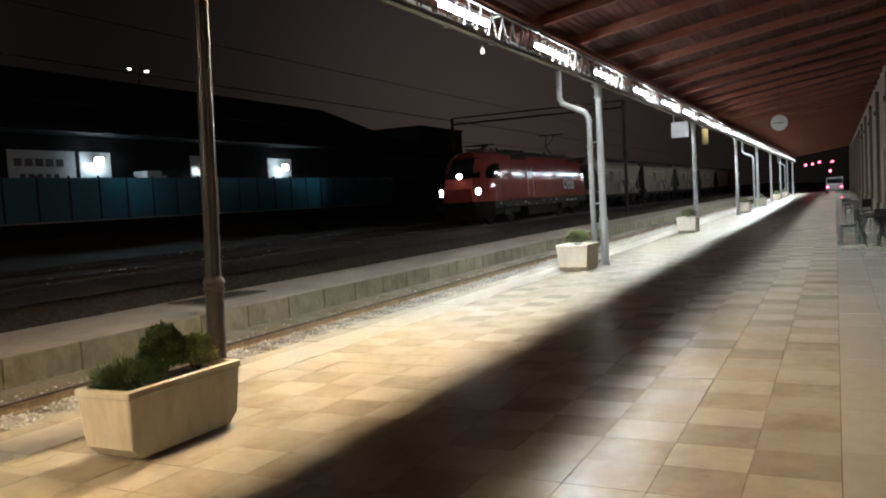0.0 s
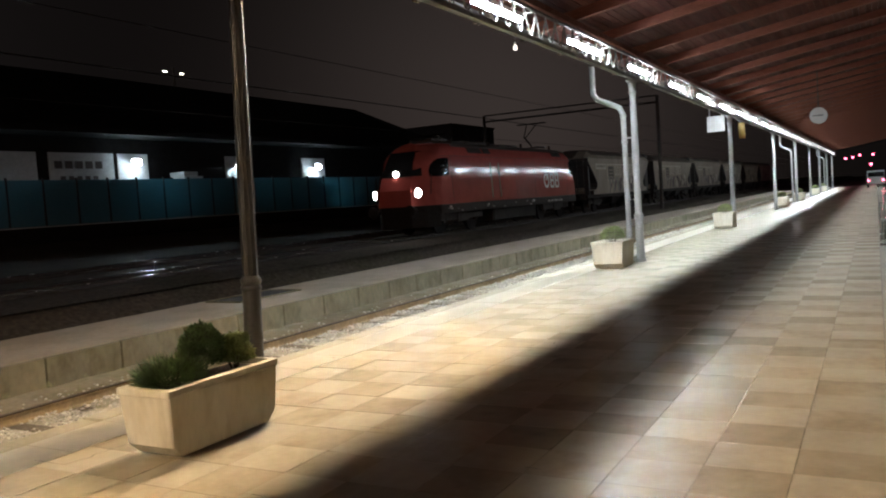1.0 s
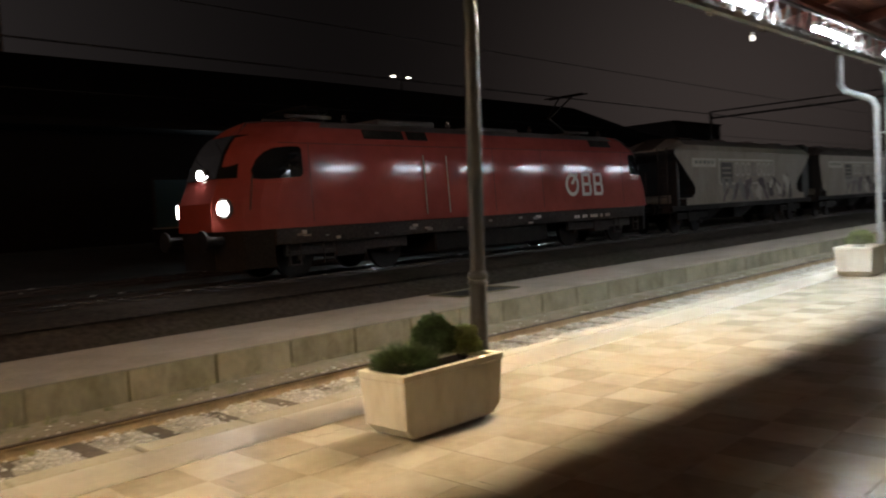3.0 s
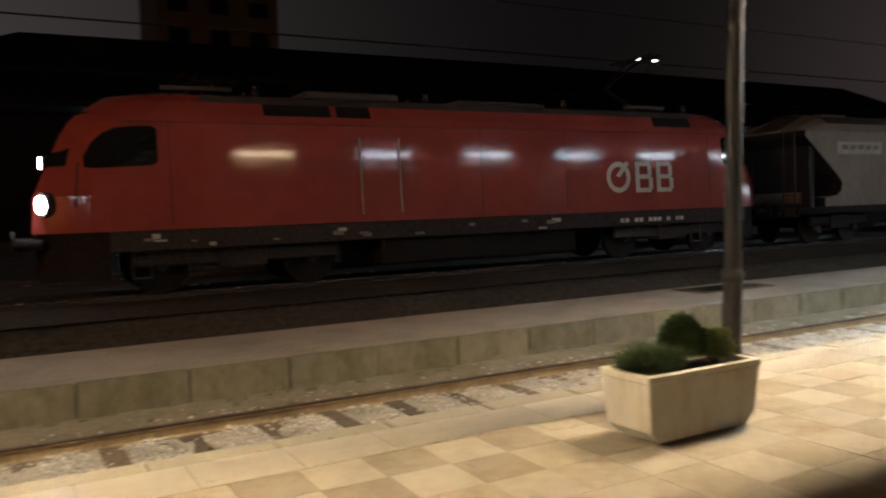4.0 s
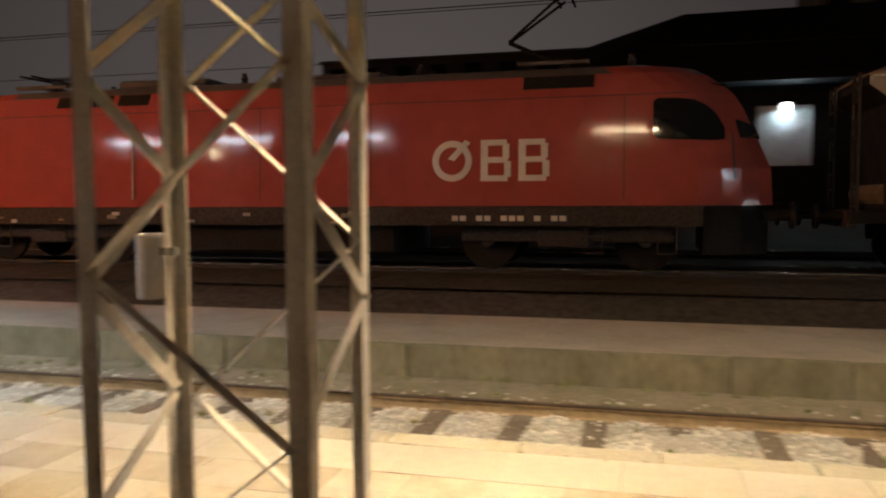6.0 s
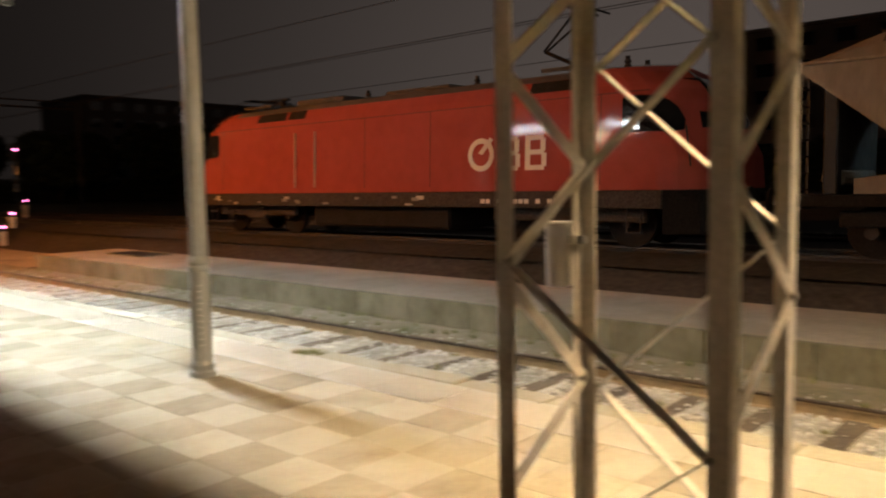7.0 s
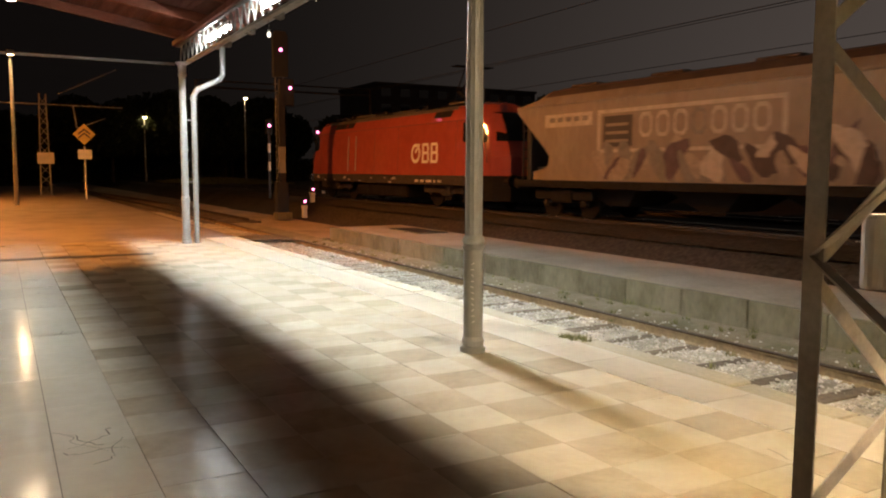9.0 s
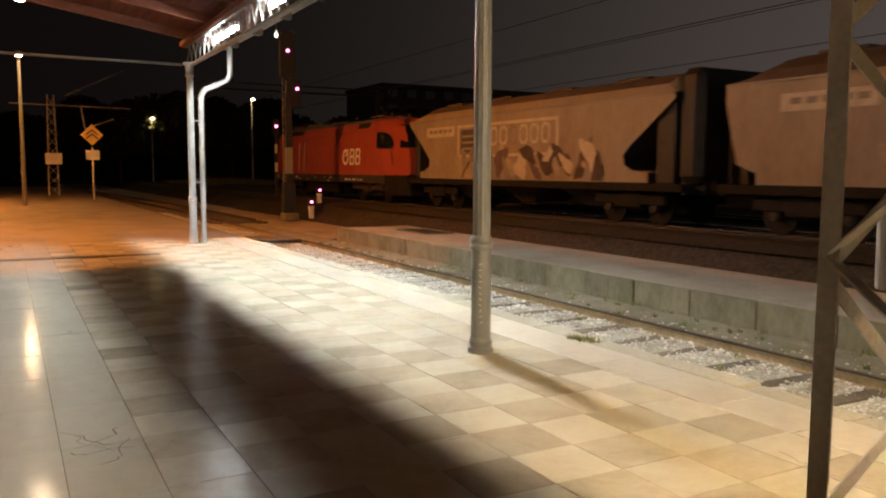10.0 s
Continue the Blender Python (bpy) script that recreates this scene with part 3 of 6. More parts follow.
def build_girder():
    g = empty("lattice_girder")
    tagged(g, "grey riveted lattice girder along the canopy edge", "girder", kind="structure")
    # upright lips added to shape the floor's shadow band, lower before x = 4
    part("bottom_chord", boxes((X_END + 0.3, X_FAR, GIRDER - 0.01, GIRDER + 0.10, 4.40, 4.425), (X_END + 0.3, 4.0, GIRDER - 0.01, GIRDER + 0.005, 4.425, 4.448), (4.0, X_FAR, GIRDER - 0.01, GIRDER + 0.005, 4.425, 4.475)), M_GUTTER, g)
    part("top_chord", boxes((X_END + 0.3, X_FAR, GIRDER - 0.04, GIRDER + 0.04, 4.90, 4.935)), M_GIRD, g)
    me = None
    x, k = X_END + 0.5, 0
    while x < X_FAR - 1:
        if me is None:
            bm = bmesh.new()
            bar(bm, (0, 0, 4.44), (0.24, 0, 4.91), 0.03, 0.012)
            bar(bm, (0.48, 0.013, 4.44), (0.24, 0.013, 4.91), 0.03, 0.012)
            s = part("lattice_bar", bm, M_GIRD, g)
            me = s.data
        else:
            s = new("lattice_bar", me)
            s.parent = g
        s.matrix_basis = pose(x, GIRDER + 0.02, 0)
        x += 0.48
        k += 1
    # gutter and its brackets along the outer edge
    part("gutter", boxes((X_END + 0.3, X_FAR, 1.30, 1.42, 4.93, 4.945), (X_END + 0.3, X_FAR, 1.405, 1.42, 4.945, 5.03), (X_END + 0.3, X_FAR, 1.30, 1.315, 4.945, 5.03)), M_GUTTER, g)
    me = None
    for k in range(70):
        if me is None:
            bm = extrude_yz(bmesh.new(), [(1.02, 4.93), (1.02, 4.84), (1.30, 4.78), (1.36, 4.80), (1.36, 4.93)], -0.05, 0.05)
            b = part("gutter_bracket", bm, M_STONEW, g, "small brown bracket under the gutter")
            me = b.data
        else:
            b = new("gutter_bracket", me)
            b.parent = g
        b.matrix_basis = pose(X_END + 1.76 + 2.07 * k, 0, 0)


LAMP_STEP = 4.37


def build_lamps():
    first = None
    k = -7
    while True:
        x = 17.2 + LAMP_STEP * k
        if x > X_FAR - 3:
            break
        warm = -3 < x < 15
        lit = not (-2 < x < 1 or 7 < x < 10)
        lamp = empty("strip_lamp", pose(x, 0.60, 4.80))
        tagged(lamp, (("warm white" if warm else "cool white") if lit else "unlit white") + " fluorescent strip lamp under the canopy edge", "lamp", group="strip lamps along the canopy")
        part("housing", boxes((-1.05, 1.05, -0.05, 0.05, 0.031, 0.10, 0.008)), M_FIXT, lamp)
        part("reflector", extrude_yz(bmesh.new(), [(-0.05, 0.022), (-0.05, 0.03), (0.05, 0.03), (0.05, 0.022)], -1.03, 1.03), M_FIXT, lamp)
        part("diffuser", boxes((-0.93, 0.93, -0.026, 0.026, -0.030, -0.022)), (M_TUBEW if warm else M_TUBEC) if lit else M_FIXT, lamp, "glowing diffuser" if lit else "unlit diffuser")
        part("cover_lens", boxes((-0.95, 0.95, -0.030, 0.030, -0.020, 0.021)), (M_SIDEW if warm else M_SIDEC) if lit else M_FIXT, lamp, "dimmer glowing lamp cover" if lit else "unlit lamp cover")
        part("outer_skirt", boxes((-0.95, 0.95, 0.034, 0.037, -0.050, 0.021)), (M_OUTW if warm else M_OUTC) if lit else M_FIXT, lamp, "softly glowing translucent skirt" if lit else "unlit lamp skirt")
        for s in (-0.9, 0.9):
            part("bracket", boxes((s - 0.015, s + 0.015, -0.23, -0.09, 0.06, 0.085)), M_POST, lamp)
        k += 1


def build_bulbs():
    for x in (19.25, -11.6):
        b = empty("hanging_bulb", pose(x, 1.2, 4.56))
        tagged(b, "small pale bulb hanging under the canopy gutter", "bulb", group="bulbs under the gutter")
        part("flex", tubes(((0, 0, 0.08), (0, 0, 0.36), 0.006), seg=6), M_GIRD, b)
        part("holder", tubes(((0, 0, 0.05), (0, 0, 0.10), 0.022), seg=10), M_FIXT, b)
        part("bulb_glass", lathe([(0.006, -0.05), (0.03, -0.035), (0.038, -0.005), (0.03, 0.03), (0.02, 0.05)], 14), M_DIMBULB, b)


def fluted_column(name, m, label, material, height=4.4, pipe=False, base_r=0.088, lean=0.0):
    col = empty(name, m)
    tagged(col, label, "column", group="canopy columns")
    prof = [(base_r * 1.45, 0.0), (base_r * 1.45, 0.05), (base_r * 1.2, 0.07), (base_r * 1.3, 0.12), (base_r * 1.12, 0.16), (base_r * 1.12, 1.03)]
    part("pedestal", lathe(prof, 20), material, col, smooth=False)
    part("collar", lathe([(base_r * 1.14, 1.03), (base_r * 1.28, 1.05), (base_r * 1.28, 1.07), (base_r * 1.14, 1.09), (base_r * 1.3, 1.12), (base_r * 1.24, 1.145), (base_r, 1.18)], 20), material, col)
    part("fluted_shaft", lathe([(base_r, 1.17), (base_r * 0.98, 2.5), (base_r * 0.86, height - 0.35)], 24, 0.07), material, col)
    part("capital", lathe([(base_r * 0.9, height - 0.36), (base_r * 1.2, height - 0.30), (base_r * 1.0, height - 0.25), (base_r * 1.1, height - 0.08), (base_r * 1.7, height - 0.03), (base_r * 1.7, height)], 20), material, col)
    if pipe:
        pr = 0.066
        off = 0.255
        dp = part("downpipe", tubes(((0, off, 0.0), (0, off, 3.62), pr), ((0, off, 3.60), (0, off + 0.10, 3.78), pr), ((0, off + 0.10, 3.77), (0, 0.88, 4.02), pr), ((0, 0.88, 4.01), (0, 0.98, 4.16), pr), ((0, 0.98, 4.15), (0, 0.98, 4.935), pr)), material, col, "grey rainwater downpipe with swan-neck")
        for z in (0.9, 2.9, 3.52):
            part("pipe_collar", tubes(((0, off, z), (0, off, z + 0.05), pr * 1.25)), material, dp)
        for z in (1.5, 3.0):
            part("pipe_clamp", boxes((-0.02, 0.02, 0.0, off, z, z + 0.035)), material, dp)
    return col


def build_columns():
    grey = "grey-painted cast iron column with fluted shaft and collar"
    near = fluted_column("platform_column", pose(-2.15, GIRDER, 0), grey + " and pale scrawls", M_POST)
    rng = random.Random(19)
    for k in range(11):
        z, a = 0.32 + 0.058 * k, math.radians(-32 + rng.uniform(-9, 9))
        m = Matrix.Rotation(a, 4, "Z") @ pose(0.1005, 0, z, rng.uniform(-50, 50), 0, 0)
        part("paint_scrawl", box(bmesh.new(), -0.002, 0.002, -0.016, 0.016, -0.004, 0.004, 0, m), M_SIGWHITE, near)
    fluted_column("platform_column", pose(-15.6, GIRDER - 0.12, 0), grey + " and downpipe beside it", M_POST, pipe=True)
    fluted_column("platform_column", pose(11.24, 0.867, 0) @ pose(0, 0, 0, 0.8, 1.3, 0), "dark cast iron column behind the long planter", M_DARKPOST, base_r=0.082, height=4.42)
    fluted_column("platform_column", pose(24.5, GIRDER + 0.06, 0), grey + " and downpipe beside it", M_POST, pipe=True)
    for x, pp in ((38.6, False), (53.8, False), (67.5, True), (81, False), (94.5, False), (108, True), (121, False)):
        fluted_column("platform_column", pose(x, GIRDER, 0), grey + (" and downpipe beside it" if pp else ""), M_POST, pipe=pp)


# ---- station building ----
def build_building():
    w = empty("wall_station")
    tagged(w, "beige plastered station wall with limestone pilasters", "wall", kind="structure")
    doors = [x for x in range(-12, 125, 8)]
    xs = [X_END + 0.4]
    for d in doors:
        xs += [d - 0.8, d + 0.8]
    xs.append(X_FAR)
    bm = bmesh.new()
    for a, b in zip(xs[0::2], xs[1::2]):
        box(bm, a, b, WALLY - 0.45, WALLY, 0, 6.6)
    for d in doors:
        box(bm, d - 0.8, d + 0.8, WALLY - 0.45, WALLY, 2.9, 6.6)
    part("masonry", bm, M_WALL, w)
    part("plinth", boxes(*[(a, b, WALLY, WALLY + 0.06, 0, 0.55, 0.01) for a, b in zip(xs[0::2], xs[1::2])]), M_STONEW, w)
    for k, d in enumerate(doors):
        p = boxes((d + 3.6, d + 4.4, WALLY + 0.002, WALLY + 0.16, 0.55, 5.7, 0.01), (d + 3.5, d + 4.5, WALLY + 0.002, WALLY + 0.22, 0.0, 0.6, 0.02), (d + 3.5, d + 4.5, WALLY + 0.002, WALLY + 0.24, 4.6, 4.8, 0.02))
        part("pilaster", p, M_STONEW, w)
        door = empty("door_%d" % (k + 1), pose(d, WALLY - 0.2, 0))
        tagged(door, "closed dark brown glazed station door", "door", kind="structure")
        part("door_frame", boxes((-0.8, -0.72, -0.06, 0.06, 0, 2.9), (0.72, 0.8, -0.06, 0.06, 0, 2.9), (-0.72, 0.72, -0.06, 0.06, 2.82, 2.9), (-0.72, 0.72, -0.06, 0.06, 2.1, 2.18)), M_DOORW, door)
        for s in (-1, 1):
            leaf = part("door_leaf", boxes((min(s * 0.01, s * 0.71), max(s * 0.01, s * 0.71), -0.03, 0.03, 0.01, 0.9, 0.01), (min(s * 0.01, s * 0.11), max(s * 0.01, s * 0.11), -0.03, 0.03, 0.9, 2.09), (min(s * 0.61, s * 0.71), max(s * 0.61, s * 0.71), -0.03, 0.03, 0.9, 2.09)), M_DOORW, door)
            part("pane", boxes((min(s * 0.11, s * 0.61), max(s * 0.11, s * 0.61), -0.008, 0.008, 0.9, 2.09)), M_GLASS, leaf)
        part("fanlight", boxes((-0.72, 0.72, -0.008, 0.008, 2.18, 2.82)), M_GLASS, door)
    part("end_return", boxes((X_END + 0.4, X_END + 0.8, WALLY - 8, WALLY - 0.45, 0, 6.6)), M_WALL, w)
    part("rear_wall", boxes((X_END + 0.4, X_FAR, WALLY - 8.4, WALLY - 8, 0, 6.6)), M_WALL, w)


# ---- planters ----
def planter_mesh(l, w, h, parent):
    t = 0.055
    def ring(dx, dy, z, ch=0.05):
        x, y = l / 2 - dx, w / 2 - dy
        return [(-x + ch, -y, z), (x - ch, -y, z), (x, -y + ch, z), (x, y - ch, z), (x - ch, y, z), (-x + ch, y, z), (-x, y - ch, z), (-x, -y + ch, z)]
    bm = bmesh.new()
    secs = [ring(0.125, 0.045, 0.03, 0.012), ring(0.035, 0.04, 0.115, 0.012), ring(0.012, 0.012, h - 0.06, 0.012), ring(0.0, 0.0, h - 0.05, 0.012), ring(0.0, 0.0, h - 0.006, 0.012), ring(0.006, 0.006, h, 0.012), ring(t, t, h, 0.012), ring(t + 0.01, t + 0.01, h - 0.10, 0.012)]
    loft(bm, secs)
    part("trough", bm, M_PLANTER, parent)
    part("soil_bed", boxes((-l / 2 + t + 0.012, l / 2 - t - 0.012, -w / 2 + t + 0.012, w / 2 - t - 0.012, h - 0.10, h - 0.05)), M_SOIL, parent)
    for s in (-1, 1):
        part("foot", boxes((s * l * 0.27 - 0.06, s * l * 0.27 + 0.06, -w / 2 + 0.12, w / 2 - 0.12, 0, 0.04, 0.006)), M_PLANTER, parent)


def shrub(parent, name, cx, cy, z0, rx, ry, rz, n, material, seed, habit="fine"):
    """A shrub of many small sprays on a few stems."""
    rng = random.Random(seed)
    verts, faces = [], []
    for _ in range(n):
        u, v = rng.uniform(0, 6.283), rng.uniform(-0.25, 1)
        r = rng.uniform(0.72, 1.0) * (0.82 + 0.25 * noise.noise((3 * math.cos(u) + seed, 3 * math.sin(u), 3 * v)))
        s = math.sqrt(max(0, 1 - v * v))
        d = Vector((math.cos(u) * s, math.sin(u) * s, v))
        p = Vector((cx + rx * r * d.x, cy + ry * r * d.y, z0 + rz * 0.35 + rz * 0.65 * r * d.z))
        ax = (d + Vector((rng.uniform(-.7, .7), rng.uniform(-.7, .7), rng.uniform(-0.2, .8)))).normalized()
        side = ax.cross(Vector((rng.uniform(-1, 1), rng.uniform(-1, 1), rng.uniform(-1, 1)))).normalized()
        ln, wd = (rng.uniform(0.03, 0.10), 0.0035) if habit == "feather" else (rng.uniform(0.010, 0.024), rng.uniform(0.004, 0.008))
        for q in range(3):
            o = p + ax * ln * 0.3 * q + side * wd * rng.uniform(-1, 1)
            b = len(verts)
            sd = (side * math.cos(q) + ax.cross(side) * math.sin(q)) * wd
            verts += [tuple(o - sd), tuple(o + sd), tuple(o + ax * ln + sd * 0.3), tuple(o + ax * ln - sd * 0.3)]
            faces.append((b, b + 1, b + 2, b + 3))
    ob = raw(name, verts, faces, material)
    bm = bmesh.new()
    for q in range(5):
        a = q * 1.3 + seed
        tube(bm, (cx, cy, z0 - 0.05), (cx + rx * 0.6 * math.cos(a), cy + ry * 0.6 * math.sin(a), z0 + rz * 0.6), 0.010, 0.004, seg=6)
    part("stem", bm, M_BARK, ob)
    return ob


def build_planters():
    p = empty("long_planter", pose(9.86, 0.16, 0, 0, 0, 0.3))
    tagged(p, "long cast stone planter trough with chamfered corners", "planter", group="planters along the platform")
    planter_mesh(1.22, 0.56, 0.55, p)
    def put(ob, label):
        tagged(ob, label, "shrub")
    a = shrub(None, "shrub", 9.93, 0.22, 0.52, 0.23, 0.20, 0.44, 6500, M_LEAF, 21, "fine")
    put(a, "rounded dark green conifer shrub in the long planter")
    b = shrub(None, "shrub", 10.24, 0.17, 0.50, 0.20, 0.18, 0.32, 4200, M_LEAF2, 22, "fine")
    put(b, "small pale green feathery conifer in the long planter")
    c = shrub(None, "shrub", 9.55, 0.17, 0.50, 0.27, 0.21, 0.17, 1700, M_LEAF, 23, "feather")
    put(c, "low feathery juniper spilling over the long planter")
    for x, y, l, w, h, sd in ((23.2, 0.72, 1.0, 0.75, 0.62, 31), (37.5, 0.52, 1.1, 0.75, 0.62, 32), (58.6, 0.5, 1.1, 0.75, 0.62, 33), (70.5, 0.45, 1.1, 0.75, 0.62, 34), (88, 0.4, 1.1, 0.75, 0.62, 35), (101, 0.45, 1.1, 0.75, 0.62, 36)):
        q = empty("planter", pose(x, y, 0))
        tagged(q, "square-sided pale cast stone planter with a shrub", "planter", group="planters along the platform")
        planter_mesh(l, w, h, q)
        s = shrub(None, "shrub", x, y, h - 0.05, l * 0.42, w * 0.42, 0.42, 2600, M_LEAF2, sd)
        put(s, "pale green clipped shrub growing in a planter")


# ---- lattice mast ----
def build_mast():
    m = empty("lattice_mast")
    tagged(m, "light grey riveted steel lattice mast standing on the platform", "mast")
    x0, x1, y0, y1 = 2.62, 3.62, -1.06, -0.30
    top = 7.5
    w = 0.085
    corners = ((x0, y0, 1, 1), (x1 + 0.03, y0, -1, 1), (x0 - 0.05, y1, 1, -1), (x1, y1, -1, -1))
    for x, y, sx, sy in corners:
        bm = boxes((min(x, x + sx * w), max(x, x + sx * w), min(y, y + sy * 0.009), max(y, y + sy * 0.009), 0, top), (min(x, x + sx * 0.009), max(x, x + sx * 0.009), min(y + sy * 0.009, y + sy * w), max(y + sy * 0.009, y + sy * w), 0, top))
        part("angle_leg", bm, M_MAST, m)
    # single zigzag bracing, node heights up each pair of legs
    def zigzag(p, q, nodes, flat):
        for k in range(len(nodes) - 1):
            a, b = (p, q) if k % 2 == 0 else (q, p)
            bm = bmesh.new()
            if flat == "x":
                bar(bm, (a[0], a[1], nodes[k]), (b[0], b[1], nodes[k + 1]), 0.062, 0.008)
            else:
                bar(bm, (a[0], a[1], nodes[k]), (b[0], b[1], nodes[k + 1]), 0.008, 0.062)
            part("diagonal_brace", bm, M_MAST, m)
            for c, zz in ((a, nodes[k]), (b, nodes[k + 1])):
                part("rivet", tubes(((c[0] - 0.012 * (flat == "y"), c[1] - 0.012 * (flat == "x"), zz), (c[0] + 0.012 * (flat == "y"), c[1] + 0.012 * (flat == "x"), zz), 0.016), seg=8), M_MAST, m)
    i = 0.045
    zigzag((x0 + i, y0 - 0.006), (x1 - i, y0 - 0.006), [0.10, 0.82, 1.50, 2.32, 3.10, 3.88, 4.66, 5.44, 6.22, 7.0], "x")
    zigzag((x1 - i, y1 + 0.006), (x0 + i, y1 + 0.006), [0.05, 0.79, 1.60, 2.38, 3.08, 3.85, 4.62, 5.40, 6.18, 7.0], "x")
    zigzag((x0 - 0.006, y0 + i), (x0 - 0.006, y1 - i), [0.42, 0.84, 1.43, 1.90, 2.33, 2.80, 3.28, 3.76, 4.24, 4.72, 5.2, 5.7, 6.2], "y")
    zigzag((x1 + 0.006, y0 + i), (x1 + 0.006, y1 - i), [0.92, 1.34, 1.85, 2.33, 2.58, 3.0, 3.42, 3.9, 4.4, 4.9, 5.4, 5.9, 6.4], "y")
    part("base_plate", boxes((x0 - 0.06, x1 + 0.06, y0 - 0.06, y1 + 0.06, 0.0, 0.02)), M_MAST, m)
    b = empty("litter_bin", pose(2.47, -0.35, 1.30))
    tagged(b, "white enamelled cylindrical bin hung on the lattice mast", "bin")
    part("bin_body", lathe([(0.062, 0), (0.066, 0.015), (0.070, 0.31), (0.074, 0.32), (0.074, 0.33), (0.060, 0.325), (0.060, 0.05)], 20), M_BINWHITE, b)
    part("hanger", boxes((0.06, 0.152, -0.015, 0.015, 0.22, 0.26)), M_POST, b)


# ---- the train ----
def half_width(x, l=18.85):
    """Half the body's width: the cab ends taper in plan."""
    d = min(x, l - x)
    return 1.49 - 0.72 * max(0, 1 - d / 1.5) ** 2.1


def nose_x(z):
    """How far back the nose stands at a height above the rail."""
    if z < 1.9:
        return -0.08 + 0.06 * max(0, z - 1.15)
    return -0.035 + 0.44 * (z - 1.9) + 0.80 * max(0, z - 3.0) ** 2


def wheel_parts(parent, x, r=0.57):
    w = empty("wheelset", pose(x, 0, r))
    w.parent = parent
    for s in (-1, 1):
        bm = bmesh.new()
        bmesh.ops.create_cone(bm, cap_ends=True, segments=28, radius1=r, radius2=r, depth=0.13, matrix=pose(0, s * 0.74, 0, 90, 0, 0))
        part("wheel", bm, M_BLACK, w)
        bm = bmesh.new()
        bmesh.ops.create_cone(bm, cap_ends=True, segments=18, radius1=0.14, radius2=0.12, depth=0.16, matrix=pose(0, s * 1.0, 0, 90, 0, 0))
        part("axle_box", bm, M_UNDER, w)
    return w


def bogie(parent, x, base=2.6, material=M_UNDER):
    b = part("bogie_frame", boxes((x - base / 2 - 0.5, x + base / 2 + 0.5, -1.16, -1.02, 0.55, 0.85, 0.03), (x - base / 2 - 0.5, x + base / 2 + 0.5, 1.02, 1.16, 0.55, 0.85, 0.03), (x - 0.5, x + 0.5, -1.2, 1.2, 0.45, 0.9, 0.03)), material, parent, "dark bogie frame")
    for s in (-1, 1):
        for dx in (-0.32, 0.32):
            part("coil_spring", tubes(((x + dx, s * 1.08, 0.80), (x + dx, s * 1.08, 1.02), 0.11), seg=10), M_BLACK, b)
    return b


